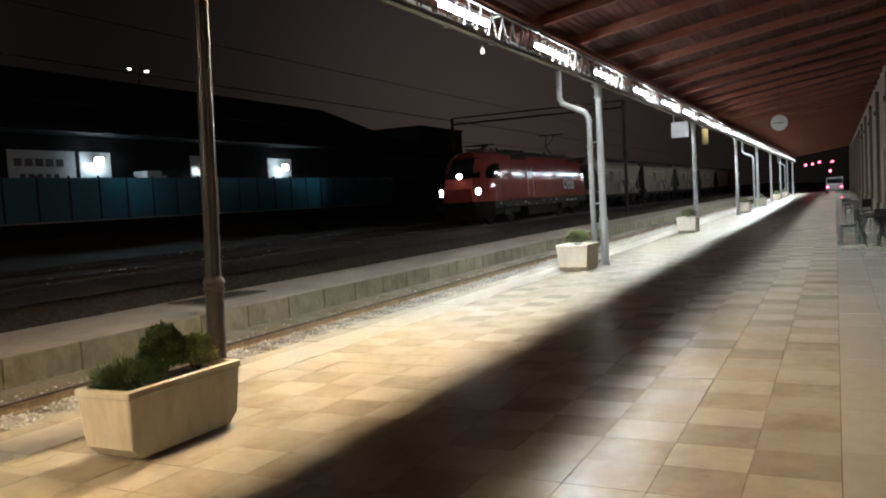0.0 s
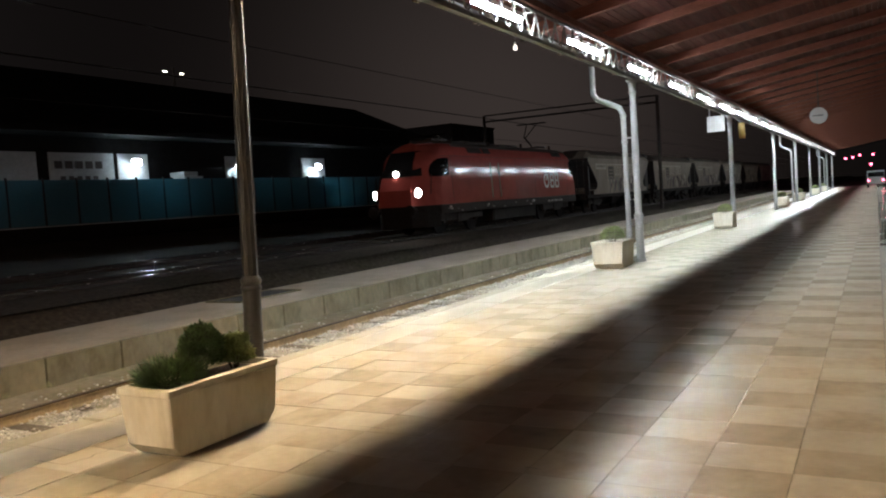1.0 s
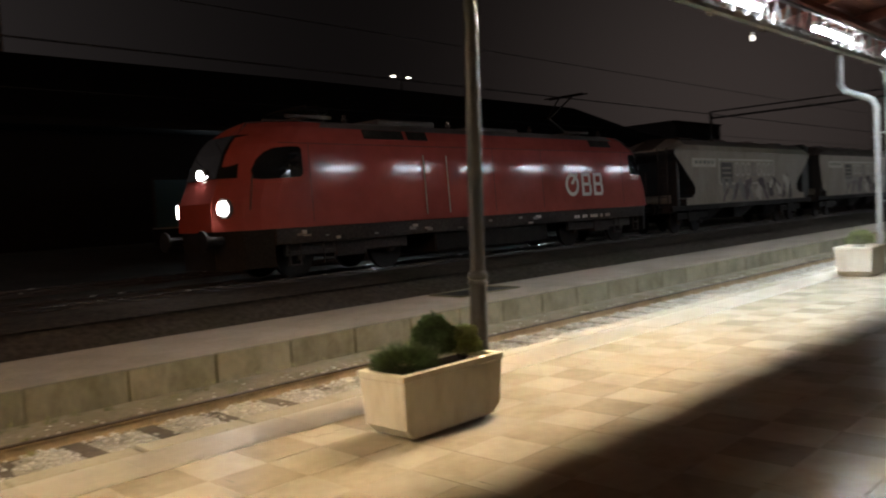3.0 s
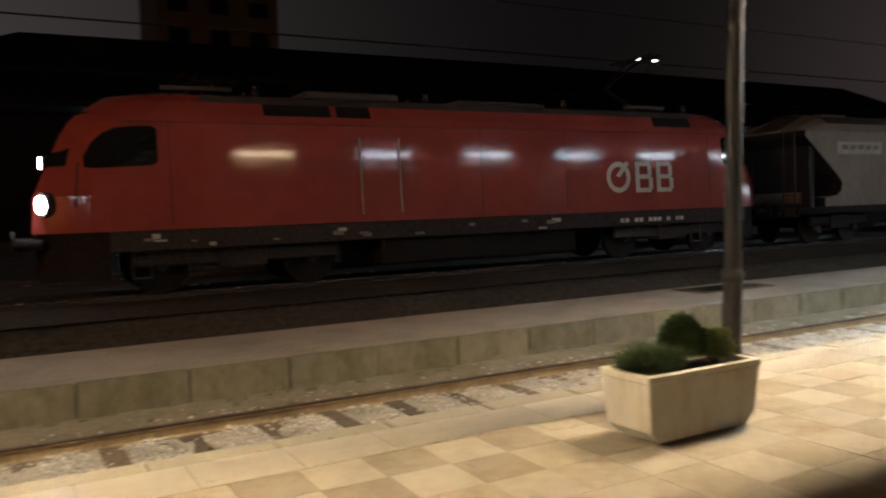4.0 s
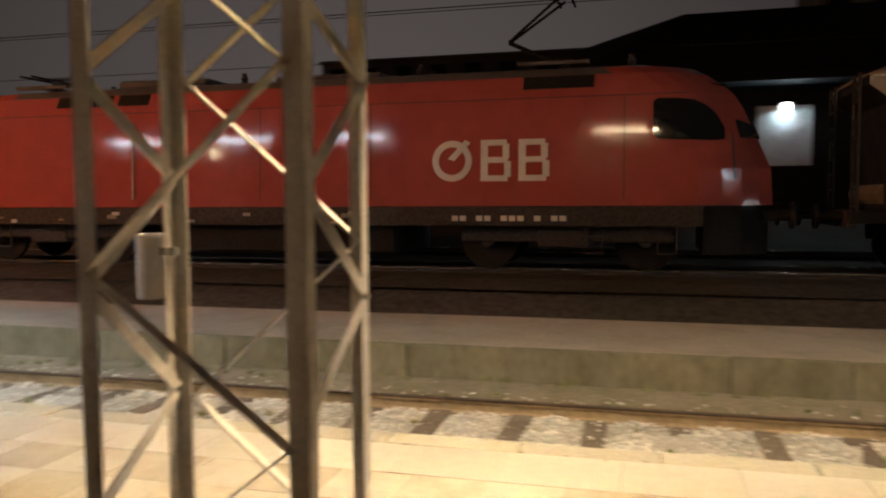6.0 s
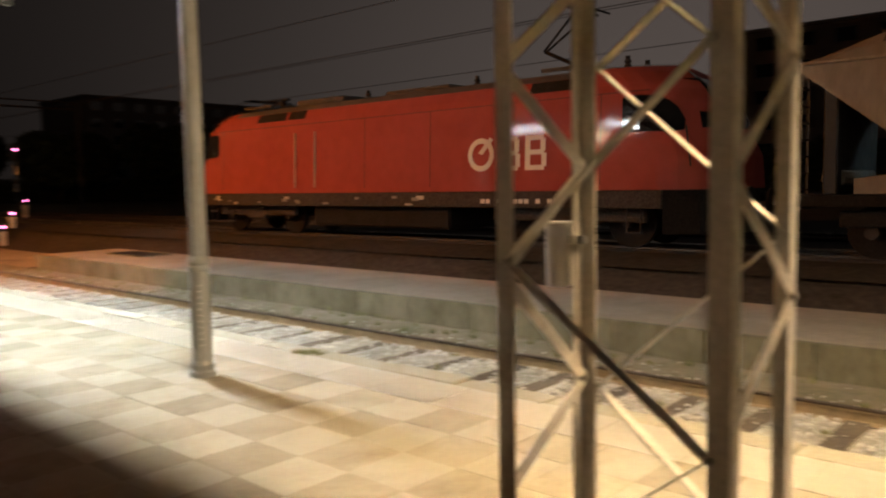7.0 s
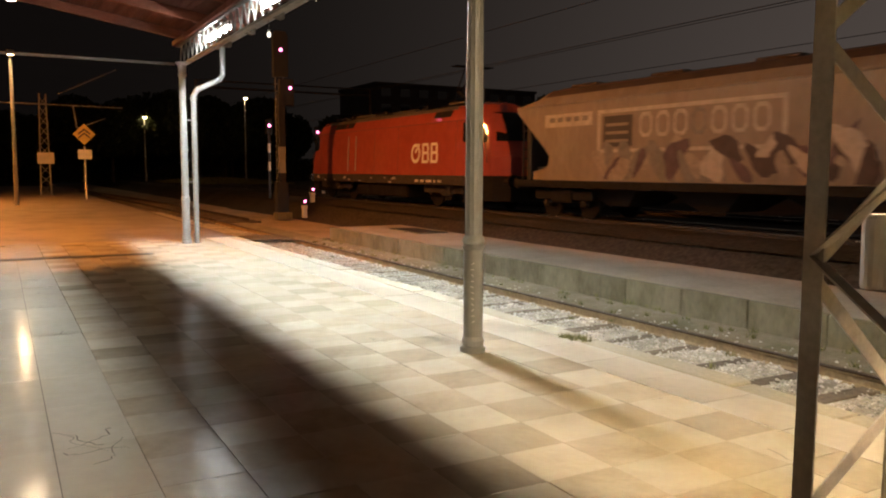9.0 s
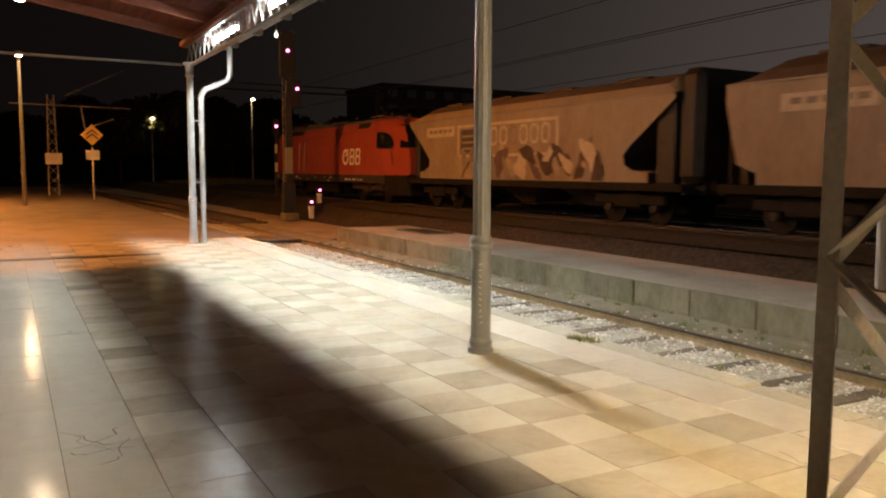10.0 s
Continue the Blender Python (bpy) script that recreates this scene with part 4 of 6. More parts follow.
def build_loco():
    l = empty("electric_locomotive")
    tagged(l, "glossy red electric locomotive with white side mark and dark underframe", "locomotive")
    L = 18.85
    bm = bmesh.new()
    zs = [(1.24, 0.0), (1.34, 0.002), (1.9, 0.027), (2.5, 0.054), (3.02, 0.077), (3.25, 0.088), (3.40, 0.14), (3.66, 0.27), (3.80, 0.43), (3.88, 0.80)]
    stations = [0.0, 0.25, 0.55, 0.9, 1.3, 1.9, 2.8, 4.5, 7.0, 9.42, 11.85, 14.35, 16.05, 16.95, 17.55, 17.95, 18.30, 18.60, 18.85]
    secs = []
    for s in stations:
        left = []
        for z, inset in zs:
            a, b = nose_x(z), L - nose_x(z)
            x = a + (b - a) * s / L
            left.append((x, -(half_width(s) - inset), z))
        right = [(x, -y, z) for x, y, z in left[::-1]]
        secs.append(left + right)
    loft(bm, secs)
    for f in bm.faces:
        c = f.calc_center_median()
        if c.z > 3.84 or (c.z > 3.70 and 2.7 < c.x < L - 2.7):
            f.material_index = 1
    body = part("body", bm, [M_RED, M_ROOFG], l, "glossy red body shell")
    # dark panels on the roof shoulder
    def shoulder(x0, x1, side):
        b = bmesh.new()
        for s in (side,):
            q = [(x0, s * (1.49 - 0.145), 3.41), (x1, s * (1.49 - 0.145), 3.41), (x1, s * (1.49 - 0.263), 3.645), (x0, s * (1.49 - 0.263), 3.645)]
            n = Vector((0, s * 0.022, 0.008))
            a = [b.verts.new(Vector(p)) for p in q]
            c = [b.verts.new(Vector(p) + n) for p in q]
            b.faces.new(a), b.faces.new(c[::-1])
            for k in range(4):
                b.faces.new((a[k], c[k], c[(k + 1) % 4], a[(k + 1) % 4]))
        bmesh.ops.recalc_face_normals(b, faces=b.faces[:])
        return b
    for x0, x1 in ((4.10, 5.50), (5.65, 6.40), (14.45, 15.75)):
        for side in (-1, 1):
            part("air_intake", shoulder(x0, x1, side), M_BLACK, l, "dark roof-edge air intake grille")
    # cab glass
    for flip in (0, 1):
        fx = (lambda v: L - v) if flip else (lambda v: v)
        glass = []
        for u in (-1, -0.68, 0.68, 1):
            ring = []
            rows = [(z, 1.0 - 0.165 * (z - 2.45)) for z in (2.45, 2.75, 3.02, 3.25, 3.40, 3.48)]
            for out, row in ((0.055, rows), (-0.03, rows[::-1])):
                for z, half in row:
                    ring.append((fx(nose_x(z) - out + (0.31 if abs(u) == 1 else 0.0)), u * half, z))
            glass.append(ring)
        part("windscreen", loft(bmesh.new(), glass), M_GLASS, l)
        for s in (-1, 1):
            side = lambda x, z: half_width((x - nose_x(z)) / (L - 2 * nose_x(z)) * L) - 0.045 * (z - 1.24)
            rings = []
            for x, lo, hi in ((0.80, 2.42, 2.62), (0.95, 2.40, 2.88), (1.12, 2.40, 3.03), (1.34, 2.41, 3.13), (1.65, 2.42, 3.16), (1.96, 2.44, 3.16), (2.04, 2.52, 3.10)):
                zs = [lo + (hi - lo) * q / 4 for q in range(5)]
                rings.append([(fx(x), s * (side(x, z) + 0.022), z) for z in zs] + [(fx(x), s * (side(x, z) - 0.04), z) for z in zs[::-1]])
            bm = loft(bmesh.new(), rings)
            part("cab_side_window", bm, M_GLASS, l)
            part("grab_rail", tubes(((fx(0.62), s * (half_width(0.62) + 0.05), 1.7), (fx(0.70), s * (half_width(0.7) + 0.05), 2.5), 0.018), seg=8), M_UNDER, l)
    # headlights glow at the leading end
    for s in (-1, 1):
        bm = bmesh.new()
        bmesh.ops.create_cone(bm, cap_ends=True, segments=20, radius1=0.17, radius2=0.17, depth=0.16, matrix=pose(0.16, s * 0.98, 1.76, 0, 90, -s * 33) @ Matrix.Diagonal((1.35, 1.0, 1.0, 1.0)))
        lamp = part("headlight_housing", bm, M_UNDER, l, "dark oval headlight housing")
        bm = bmesh.new()
        bmesh.ops.create_cone(bm, cap_ends=True, segments=20, radius1=0.12, radius2=0.12, depth=0.05, matrix=pose(0.085, s * 1.03, 1.76, 0, 90, -s * 33) @ Matrix.Diagonal((1.35, 1.0, 1.0, 1.0)))
        part("headlight_lens", bm, M_LENS, lamp)
    top = part("top_light_housing", boxes((0.16, 0.6, -0.18, 0.18, 2.44, 2.70, 0.03)), M_UNDER, l)
    bm = bmesh.new()
    bmesh.ops.create_cone(bm, cap_ends=True, segments=18, radius1=0.11, radius2=0.11, depth=0.04, matrix=pose(0.15, 0, 2.57, 0, 90, 0))
    part("top_light_lens", bm, M_LENS, top)
    # body door with its two handrails
    for s in (-1, 1):
        d = part("service_door", boxes((6.15, 6.92, min(s * 1.485, s * 1.497), max(s * 1.485, s * 1.497), 1.36, 3.05, 0.004)), M_RED, l, "red service door in the body side")
        for x in (6.08, 6.99):
            part("handrail", tubes(((x, s * 1.53, 1.40), (x, s * 1.53, 3.0), 0.020), seg=8), M_MAST, d)
        # seams and lower skirt
        part("side_seam", boxes((1.4, 17.4, min(s * 1.489, s * 1.495), max(s * 1.489, s * 1.495), 3.235, 3.25)), M_UNDER, l)
        for x in (2.25, 9.05, 11.45, 16.3):
            part("panel_seam", boxes((x, x + 0.015, min(s * 1.488, s * 1.4945), max(s * 1.488, s * 1.4945), 1.36, 3.23)), M_UNDER, l)
        # white mark as plain shapes: a ring and two blocks with openings
        bm = bmesh.new()
        y0, y1 = sorted((s * 1.496, s * 1.505))
        loft(bm, [[(13.10 + r * math.cos(a), y, 2.10 + r * math.sin(a)) for y, r in ((y0, 0.265), (y0, 0.39), (y1, 0.39), (y1, 0.265))] for a in [2 * math.pi * k / 28 for k in range(28)] + [0.0]])
        bmesh.ops.remove_doubles(bm, verts=bm.verts[:], dist=1e-4)
        part("white_ring_mark", bm, M_WHITE, l, "white ring of the side mark")
        ya, yb = sorted((s * 1.496, s * 1.505))
        part("white_mark_stroke", extrude_xz(bmesh.new(), [(13.02, 2.14), (13.14, 2.10), (13.46, 2.44), (13.36, 2.50)], ya, yb), M_WHITE, l)
        for x in (13.66, 14.38):
            part("white_block_mark", boxes((x, x + 0.14, ya, yb, 1.71, 2.49, 0.003), (x + 0.14, x + 0.50, ya, yb, 2.38, 2.49), (x + 0.14, x + 0.52, ya, yb, 2.055, 2.165), (x + 0.14, x + 0.52, ya, yb, 1.71, 1.82), (x + 0.45, x + 0.58, ya, yb, 1.79, 2.085), (x + 0.42, x + 0.55, ya, yb, 2.135, 2.41)), M_WHITE, l, "white block of the side mark")
        for k in range(14):
            if k not in (2, 5, 9, 11):
                part("number_bar", boxes((13.10 + 0.158 * k, 13.22 + 0.158 * k, ya, yb, 0.96, 1.06)), M_WHITE, l)
        part("sill", boxes((1.15, 17.7, min(s * 1.30, s * 1.47), max(s * 1.30, s * 1.47), 0.86, 1.24, 0.02)), M_UNDER, l, "dark grey side sill with small fittings")
        rng = random.Random(12 + s)
        for k in range(16):
            x = rng.uniform(1.0, 11.0)
            wd = rng.uniform(0.08, 0.26)
            part("side_fitting", boxes((x, x + wd, min(s * 1.46, s * 1.50), max(s * 1.46, s * 1.50), *(lambda q: (q, q + rng.uniform(0.03, 0.12)))(rng.uniform(0.90, 1.08)), 0.006)), M_SIGWHITE if k % 3 == 0 else M_POST, l)
        for x in (1.5, 2.5, 15.6, 16.9):
            part("step_ladder", boxes((x, x + 0.35, min(s * 1.40, s * 1.50), max(s * 1.40, s * 1.50), 0.35, 0.38), (x, x + 0.35, min(s * 1.40, s * 1.50), max(s * 1.40, s * 1.50), 0.65, 0.68), (x, x + 0.03, min(s * 1.44, s * 1.47), max(s * 1.44, s * 1.47), 0.38, 0.9), (x + 0.32, x + 0.35, min(s * 1.44, s * 1.47), max(s * 1.44, s * 1.47), 0.38, 0.9)), M_UNDER, l)
    for x in (3.6, 15.2):
        bogie(l, x, 3.0)
        for dx in (-1.5, 1.5):
            wheel_parts(l, x + dx)
    part("transformer_tank", boxes((6.6, 11.9, -1.25, 1.25, 0.28, 0.95, 0.06)), M_BLACK, l)
    for flip in (0, 1):
        fx = (lambda v: L - v) if flip else (lambda v: v)
        part("front_skirt", loft(bmesh.new(), [[(fx(a), y, z) for a, y in ((0.0, -0.72), (0.0, 0.72), (0.5, 1.14), (1.15, 1.42), (1.15, -1.42), (0.5, -1.14))] for z in (0.35, 0.80, 1.238)]), M_BLACK, l)
        for s in (-1, 1):
            part("buffer", tubes(((fx(0.1), s * 0.87, 1.05), (fx(-0.35), s * 0.87, 1.05), 0.10), ((fx(-0.35), s * 0.87, 1.05), (fx(-0.41), s * 0.87, 1.05), 0.24)), M_BLACK, l)
    # roof gear and two pantographs, the rear one raised
    part("roof_box", boxes((5.2, 7.4, -0.7, 0.7, 3.86, 4.05, 0.05)), M_ROOFG, l)
    part("roof_box", boxes((9.0, 11.4, -0.6, 0.6, 3.86, 4.0, 0.05)), M_ROOFG, l)
    for x in (3.3, 4.2, 8.2, 12.2, 16.4):
        for s in (-1, 1):
            part("roof_insulator", lathe([(0.07, 3.86), (0.09, 3.92), (0.05, 3.96), (0.09, 4.0), (0.05, 4.06), (0.06, 4.12)], 10), M_UNDER, l).matrix_basis = pose(x, s * 0.45, 0)
    def pantograph(x, high, way):
        knee = (x + way * 0.95, 3.95 + 0.30 + high * 0.30)
        head = (x - way * 0.15, 4.22 + high * 1.15)
        p = part("pantograph_arm", tubes(((x - way * 0.1, 0, 4.05), (knee[0], 0, knee[1]), 0.045), ((knee[0], -0.05, knee[1]), (head[0], -0.3, head[1]), 0.028), ((knee[0], 0.05, knee[1]), (head[0], 0.3, head[1]), 0.028)), M_BLACK, l, "dark single-arm pantograph")
        part("contact_strip", tubes(((head[0] - 0.15, -0.85, head[1] + 0.02), (head[0] - 0.15, 0.85, head[1] + 0.02), 0.025), ((head[0] + 0.15, -0.85, head[1] + 0.02), (head[0] + 0.15, 0.85, head[1] + 0.02), 0.025)), M_BLACK, p)
        part("pantograph_base", boxes((x - 0.7, x + 0.7, -0.55, -0.45, 3.98, 4.06), (x - 0.7, x + 0.7, 0.45, 0.55, 3.98, 4.06), (x - 0.1, x + 0.1, -0.45, 0.45, 3.98, 4.05)), M_ROOFG, p)
    # side fittings lean with the body side
    for c in l.children_recursive:
        if c.type == "MESH" and c is not body and not c.name.startswith(("air_intake", "cab_side_window", "windscreen")):
            for v in c.data.vertices:
                if abs(v.co.y) > 1.40 and 1.3 < v.co.z < 3.3:
                    v.co.y -= math.copysign(0.045 * (v.co.z - 1.3), v.co.y)
    pantograph(3.0, 0.0, 1)
    pantograph(14.9, 1.0, -1)
    return l


def build_wagon(upright=False):
    """A covered hopper; the upright kind has a steep leading end and dark shoulders."""
    w = empty("hopper_wagon")
    tagged(w, "weathered grey covered hopper wagon with painted graffiti patches", "wagon", group="wagons of the goods train")
    L = 14.9
    hw = 1.46
    # bin: long sides cut back at the ends above a low sill, shoulders lean in under the roof
    out = [(0.0, 3.42), (0.0, 3.26), (1.45, 2.12), (1.72, 1.86), (1.66, 1.60), (1.42, 1.46), (0.9, 1.40), (0.9, 1.14), (L - 0.9, 1.14), (L - 0.9, 1.40), (L - 1.5, 1.46), (L - 1.80, 1.60), (L - 1.88, 1.86), (L - 1.62, 2.12), (L, 3.26), (L, 3.42)]
    if upright:
        out = [(0.0, 3.42), (0.0, 3.0), (0.35, 1.60), (0.9, 1.40)] + out[7:]
    bm = extrude_xz(bmesh.new(), out, -hw, hw)
    # end-facing sides take the near-black, the long sides stay grey
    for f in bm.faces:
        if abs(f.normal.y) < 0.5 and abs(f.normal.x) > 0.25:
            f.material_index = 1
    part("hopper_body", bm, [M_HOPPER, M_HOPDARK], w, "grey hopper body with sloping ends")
    arch = [(hw + 0.01, 3.42), (hw - 0.14, 3.66), (hw - 0.42, 3.86), (0.5, 3.99), (-0.5, 3.99), (-hw + 0.42, 3.86), (-hw + 0.14, 3.66), (-hw - 0.01, 3.42)]
    flat = [(y, 3.42 + (z - 3.42) * 0.10) for y, z in arch]
    bm = loft(bmesh.new(), [[(x, y, z) for y, z in q] for x, q in ((-0.03, flat), (1.25, arch), (L - 0.35, arch), (L + 0.03, flat))])
    for f in bm.faces:
        if f.calc_center_median().z > 3.70:
            f.material_index = 1
    part("arched_roof", bm, [M_HOPROOF if upright else M_HOPPER, M_HOPROOF], w, "shoulders under a dark brown roof")
    # near-black bulkheads close the end cut-outs, which would show sky
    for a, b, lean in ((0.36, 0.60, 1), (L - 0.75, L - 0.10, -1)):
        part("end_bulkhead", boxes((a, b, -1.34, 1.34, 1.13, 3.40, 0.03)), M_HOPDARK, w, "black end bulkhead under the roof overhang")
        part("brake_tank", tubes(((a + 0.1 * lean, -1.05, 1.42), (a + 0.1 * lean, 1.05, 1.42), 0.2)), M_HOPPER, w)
    # black hood added to fill the dark gap between wagons
    part("end_hood", boxes((L - 0.15, L + 0.62, -1.25, 1.25, 1.14, 4.0, 0.18)), M_HOPDARK, w, "black rounded hood filling the gap at the wagon end")
    part("roof_walkway", boxes((1.0, L - 1.0, -0.35, 0.35, 3.985, 4.02)), M_UNDER, w)
    for x in (2.4, 5.8, 9.2, 12.5):
        part("roof_hatch", boxes((x - 0.6, x + 0.6, -0.75, -0.4, 3.92, 4.03, 0.03)), M_HOPROOF, w)
    for s in (-1, 1):
        ya, yb = sorted((s * 1.30, s * 1.42))
        part("solebar", boxes((-0.25, L + 0.25, ya, yb, 0.92, 1.13, 0.01)), M_BLACK, w, "dark solebar")
        ya, yb = sorted((s * hw, s * (hw + 0.05)))
        part("side_rail", boxes((0.02, L - 0.02, ya, yb, 3.37, 3.43, 0.01)), M_HOPPER, w)
        ya, yb = sorted((s * (hw + 0.001), s * (hw + 0.007)))
        part("type_plate", boxes((1.5, 3.7, ya, yb, 2.72, 3.10)), M_PALESPRAY, w, "pale plate with unreadable lettering")
        yc, yd = sorted((s * (hw + 0.008), s * (hw + 0.012)))
        for k in range(5):
            part("lettering_bar", boxes((1.75 + 0.38 * k, 2.0 + 0.38 * k, yc, yd, 2.86, 3.00)), M_GREYSPRAY, w)
        for nm, q in (("panel_border", (3.95, 10.1, 3.00, 3.10)), ("panel_border", (3.95, 10.1, 1.93, 2.02)), ("panel_border", (3.95, 4.07, 2.02, 3.00)), ("panel_border", (9.98, 10.1, 2.02, 3.00))):
            part(nm, boxes((q[0], q[1], ya, yb, q[2], q[3])), M_PALESPRAY, w, "whitish painted border")
        part("data_panel", boxes((4.2, 5.35, ya, yb, 2.08, 2.92)), M_BARS, w, "dark data panel")
        for k in range(3):
            part("lettering_bar", boxes((4.3, 5.2, yc, yd, 2.2 + 0.22 * k, 2.28 + 0.22 * k)), M_HOPPER, w)
        for k in range(7):
            x = 5.55 + 0.60 * k
            loop = [(0.08, 0.14), (0.18, 0.0), (0.43, 0.0), (0.53, 0.14), (0.53, 0.50), (0.43, 0.64), (0.18, 0.64), (0.08, 0.50)]
            bm = bmesh.new()
            loft(bm, [[(x + 0.32 + (px - 0.32) * f, y, 2.62 + (pz - 0.31) * f) for y, f in ((yc, 1.0), (yd, 1.0), (yd, 0.74), (yc, 0.70))] for px, pz in loop + loop[:1]])
            part("lettering_bar", bm, M_PALESPRAY if k % 4 != 3 else M_GREYSPRAY, w)
        rng = random.Random(40 + s)
        shades = (M_TANSPRAY, M_GREYSPRAY, M_MAUVE, M_TANSPRAY, M_GREYSPRAY)
        late = (M_MAUVE, M_DARKSPRAY, M_PALESPRAY, M_DARKSPRAY, M_TANSPRAY)
        for k in range(34):
            cx, cz = 4.3 + 0.237 * k + rng.uniform(-.3, .3), rng.uniform(1.35, 2.15)
            bm = bmesh.new()
            n = 14
            lean, wd, ht = rng.uniform(-0.9, 0.9), rng.uniform(0.12, 0.42), rng.uniform(0.2, 0.55)
            pts = []
            for q in range(n):
                a = 6.283 * q / n
                r = 1 + 0.35 * math.sin(3 * a + k) * rng.uniform(0.3, 1)
                pz = cz + ht * r * math.sin(a)
                pts.append((cx + wd * r * math.cos(a) + lean * (pz - cz), min(2.55, max(1.17, pz))))
            extrude_xz(bm, pts, *sorted((s * (hw + 0.0125 + 0.0008 * k), s * (hw + 0.0131 + 0.0008 * k))))
            part("graffiti_patch", bm, shades[k % 5] if k < 17 else late[k % 5], w)
        for x in (-0.1, L + 0.02):
            part("end_ladder", boxes(*[(x, x + 0.05, s * 0.95 - 0.2, s * 0.95 + 0.2, 1.2 + 0.3 * q, 1.23 + 0.3 * q) for q in range(8)], (x, x + 0.05, s * 0.95 - 0.22, s * 0.95 - 0.19, 1.1, 3.5), (x, x + 0.05, s * 0.95 + 0.19, s * 0.95 + 0.22, 1.1, 3.5)), M_UNDER, w)
        for x in (-0.2, L + 0.2):
            d = -0.45 if x < 0 else 0.45
            part("buffer", tubes(((x, s * 0.87, 1.03), (x + d, s * 0.87, 1.03), 0.09), ((x + d, s * 0.87, 1.03), (x + d * 1.12, s * 0.87, 1.03), 0.22)), M_BLACK, w)
    for a, b in ((-0.25, -0.12), (L + 0.12, L + 0.25)):
        part("headstock", boxes((a, b, -1.3, 1.3, 0.85, 1.14)), M_UNDER, w)
    for a, b in ((-0.12, 1.4), (L - 1.4, L + 0.12)):
        part("end_platform", boxes((a, b, -1.29, 1.29, 1.08, 1.128)), M_UNDER, w)
    for x in (4.0, 7.45, 10.9):
        bm = bmesh.new()
        loft(bm, [[(x - 1.5, -1.2, 1.14), (x + 1.5, -1.2, 1.14), (x + 1.5, 1.2, 1.14), (x - 1.5, 1.2, 1.14)], [(x - 0.4, -0.7, 0.42), (x + 0.4, -0.7, 0.42), (x + 0.4, 0.7, 0.42), (x - 0.4, 0.7, 0.42)]])
        part("discharge_chute", bm, M_HOPDARK, w)
    for x in (2.0, L - 2.0):
        bogie(w, x, 1.8, M_BLACK)
        for dx in (-0.9, 0.9):
            wheel_parts(w, x + dx, 0.46)
    return w


# position of the loco's nose along the track
RUN = [(0, 41.8), (1, 32.6), (2, 23.4), (3, 14.5), (4, 5.68), (5, -3.1), (6, -11.9), (7.5, -24.4), (9, -37.15), (10, -45.45)]


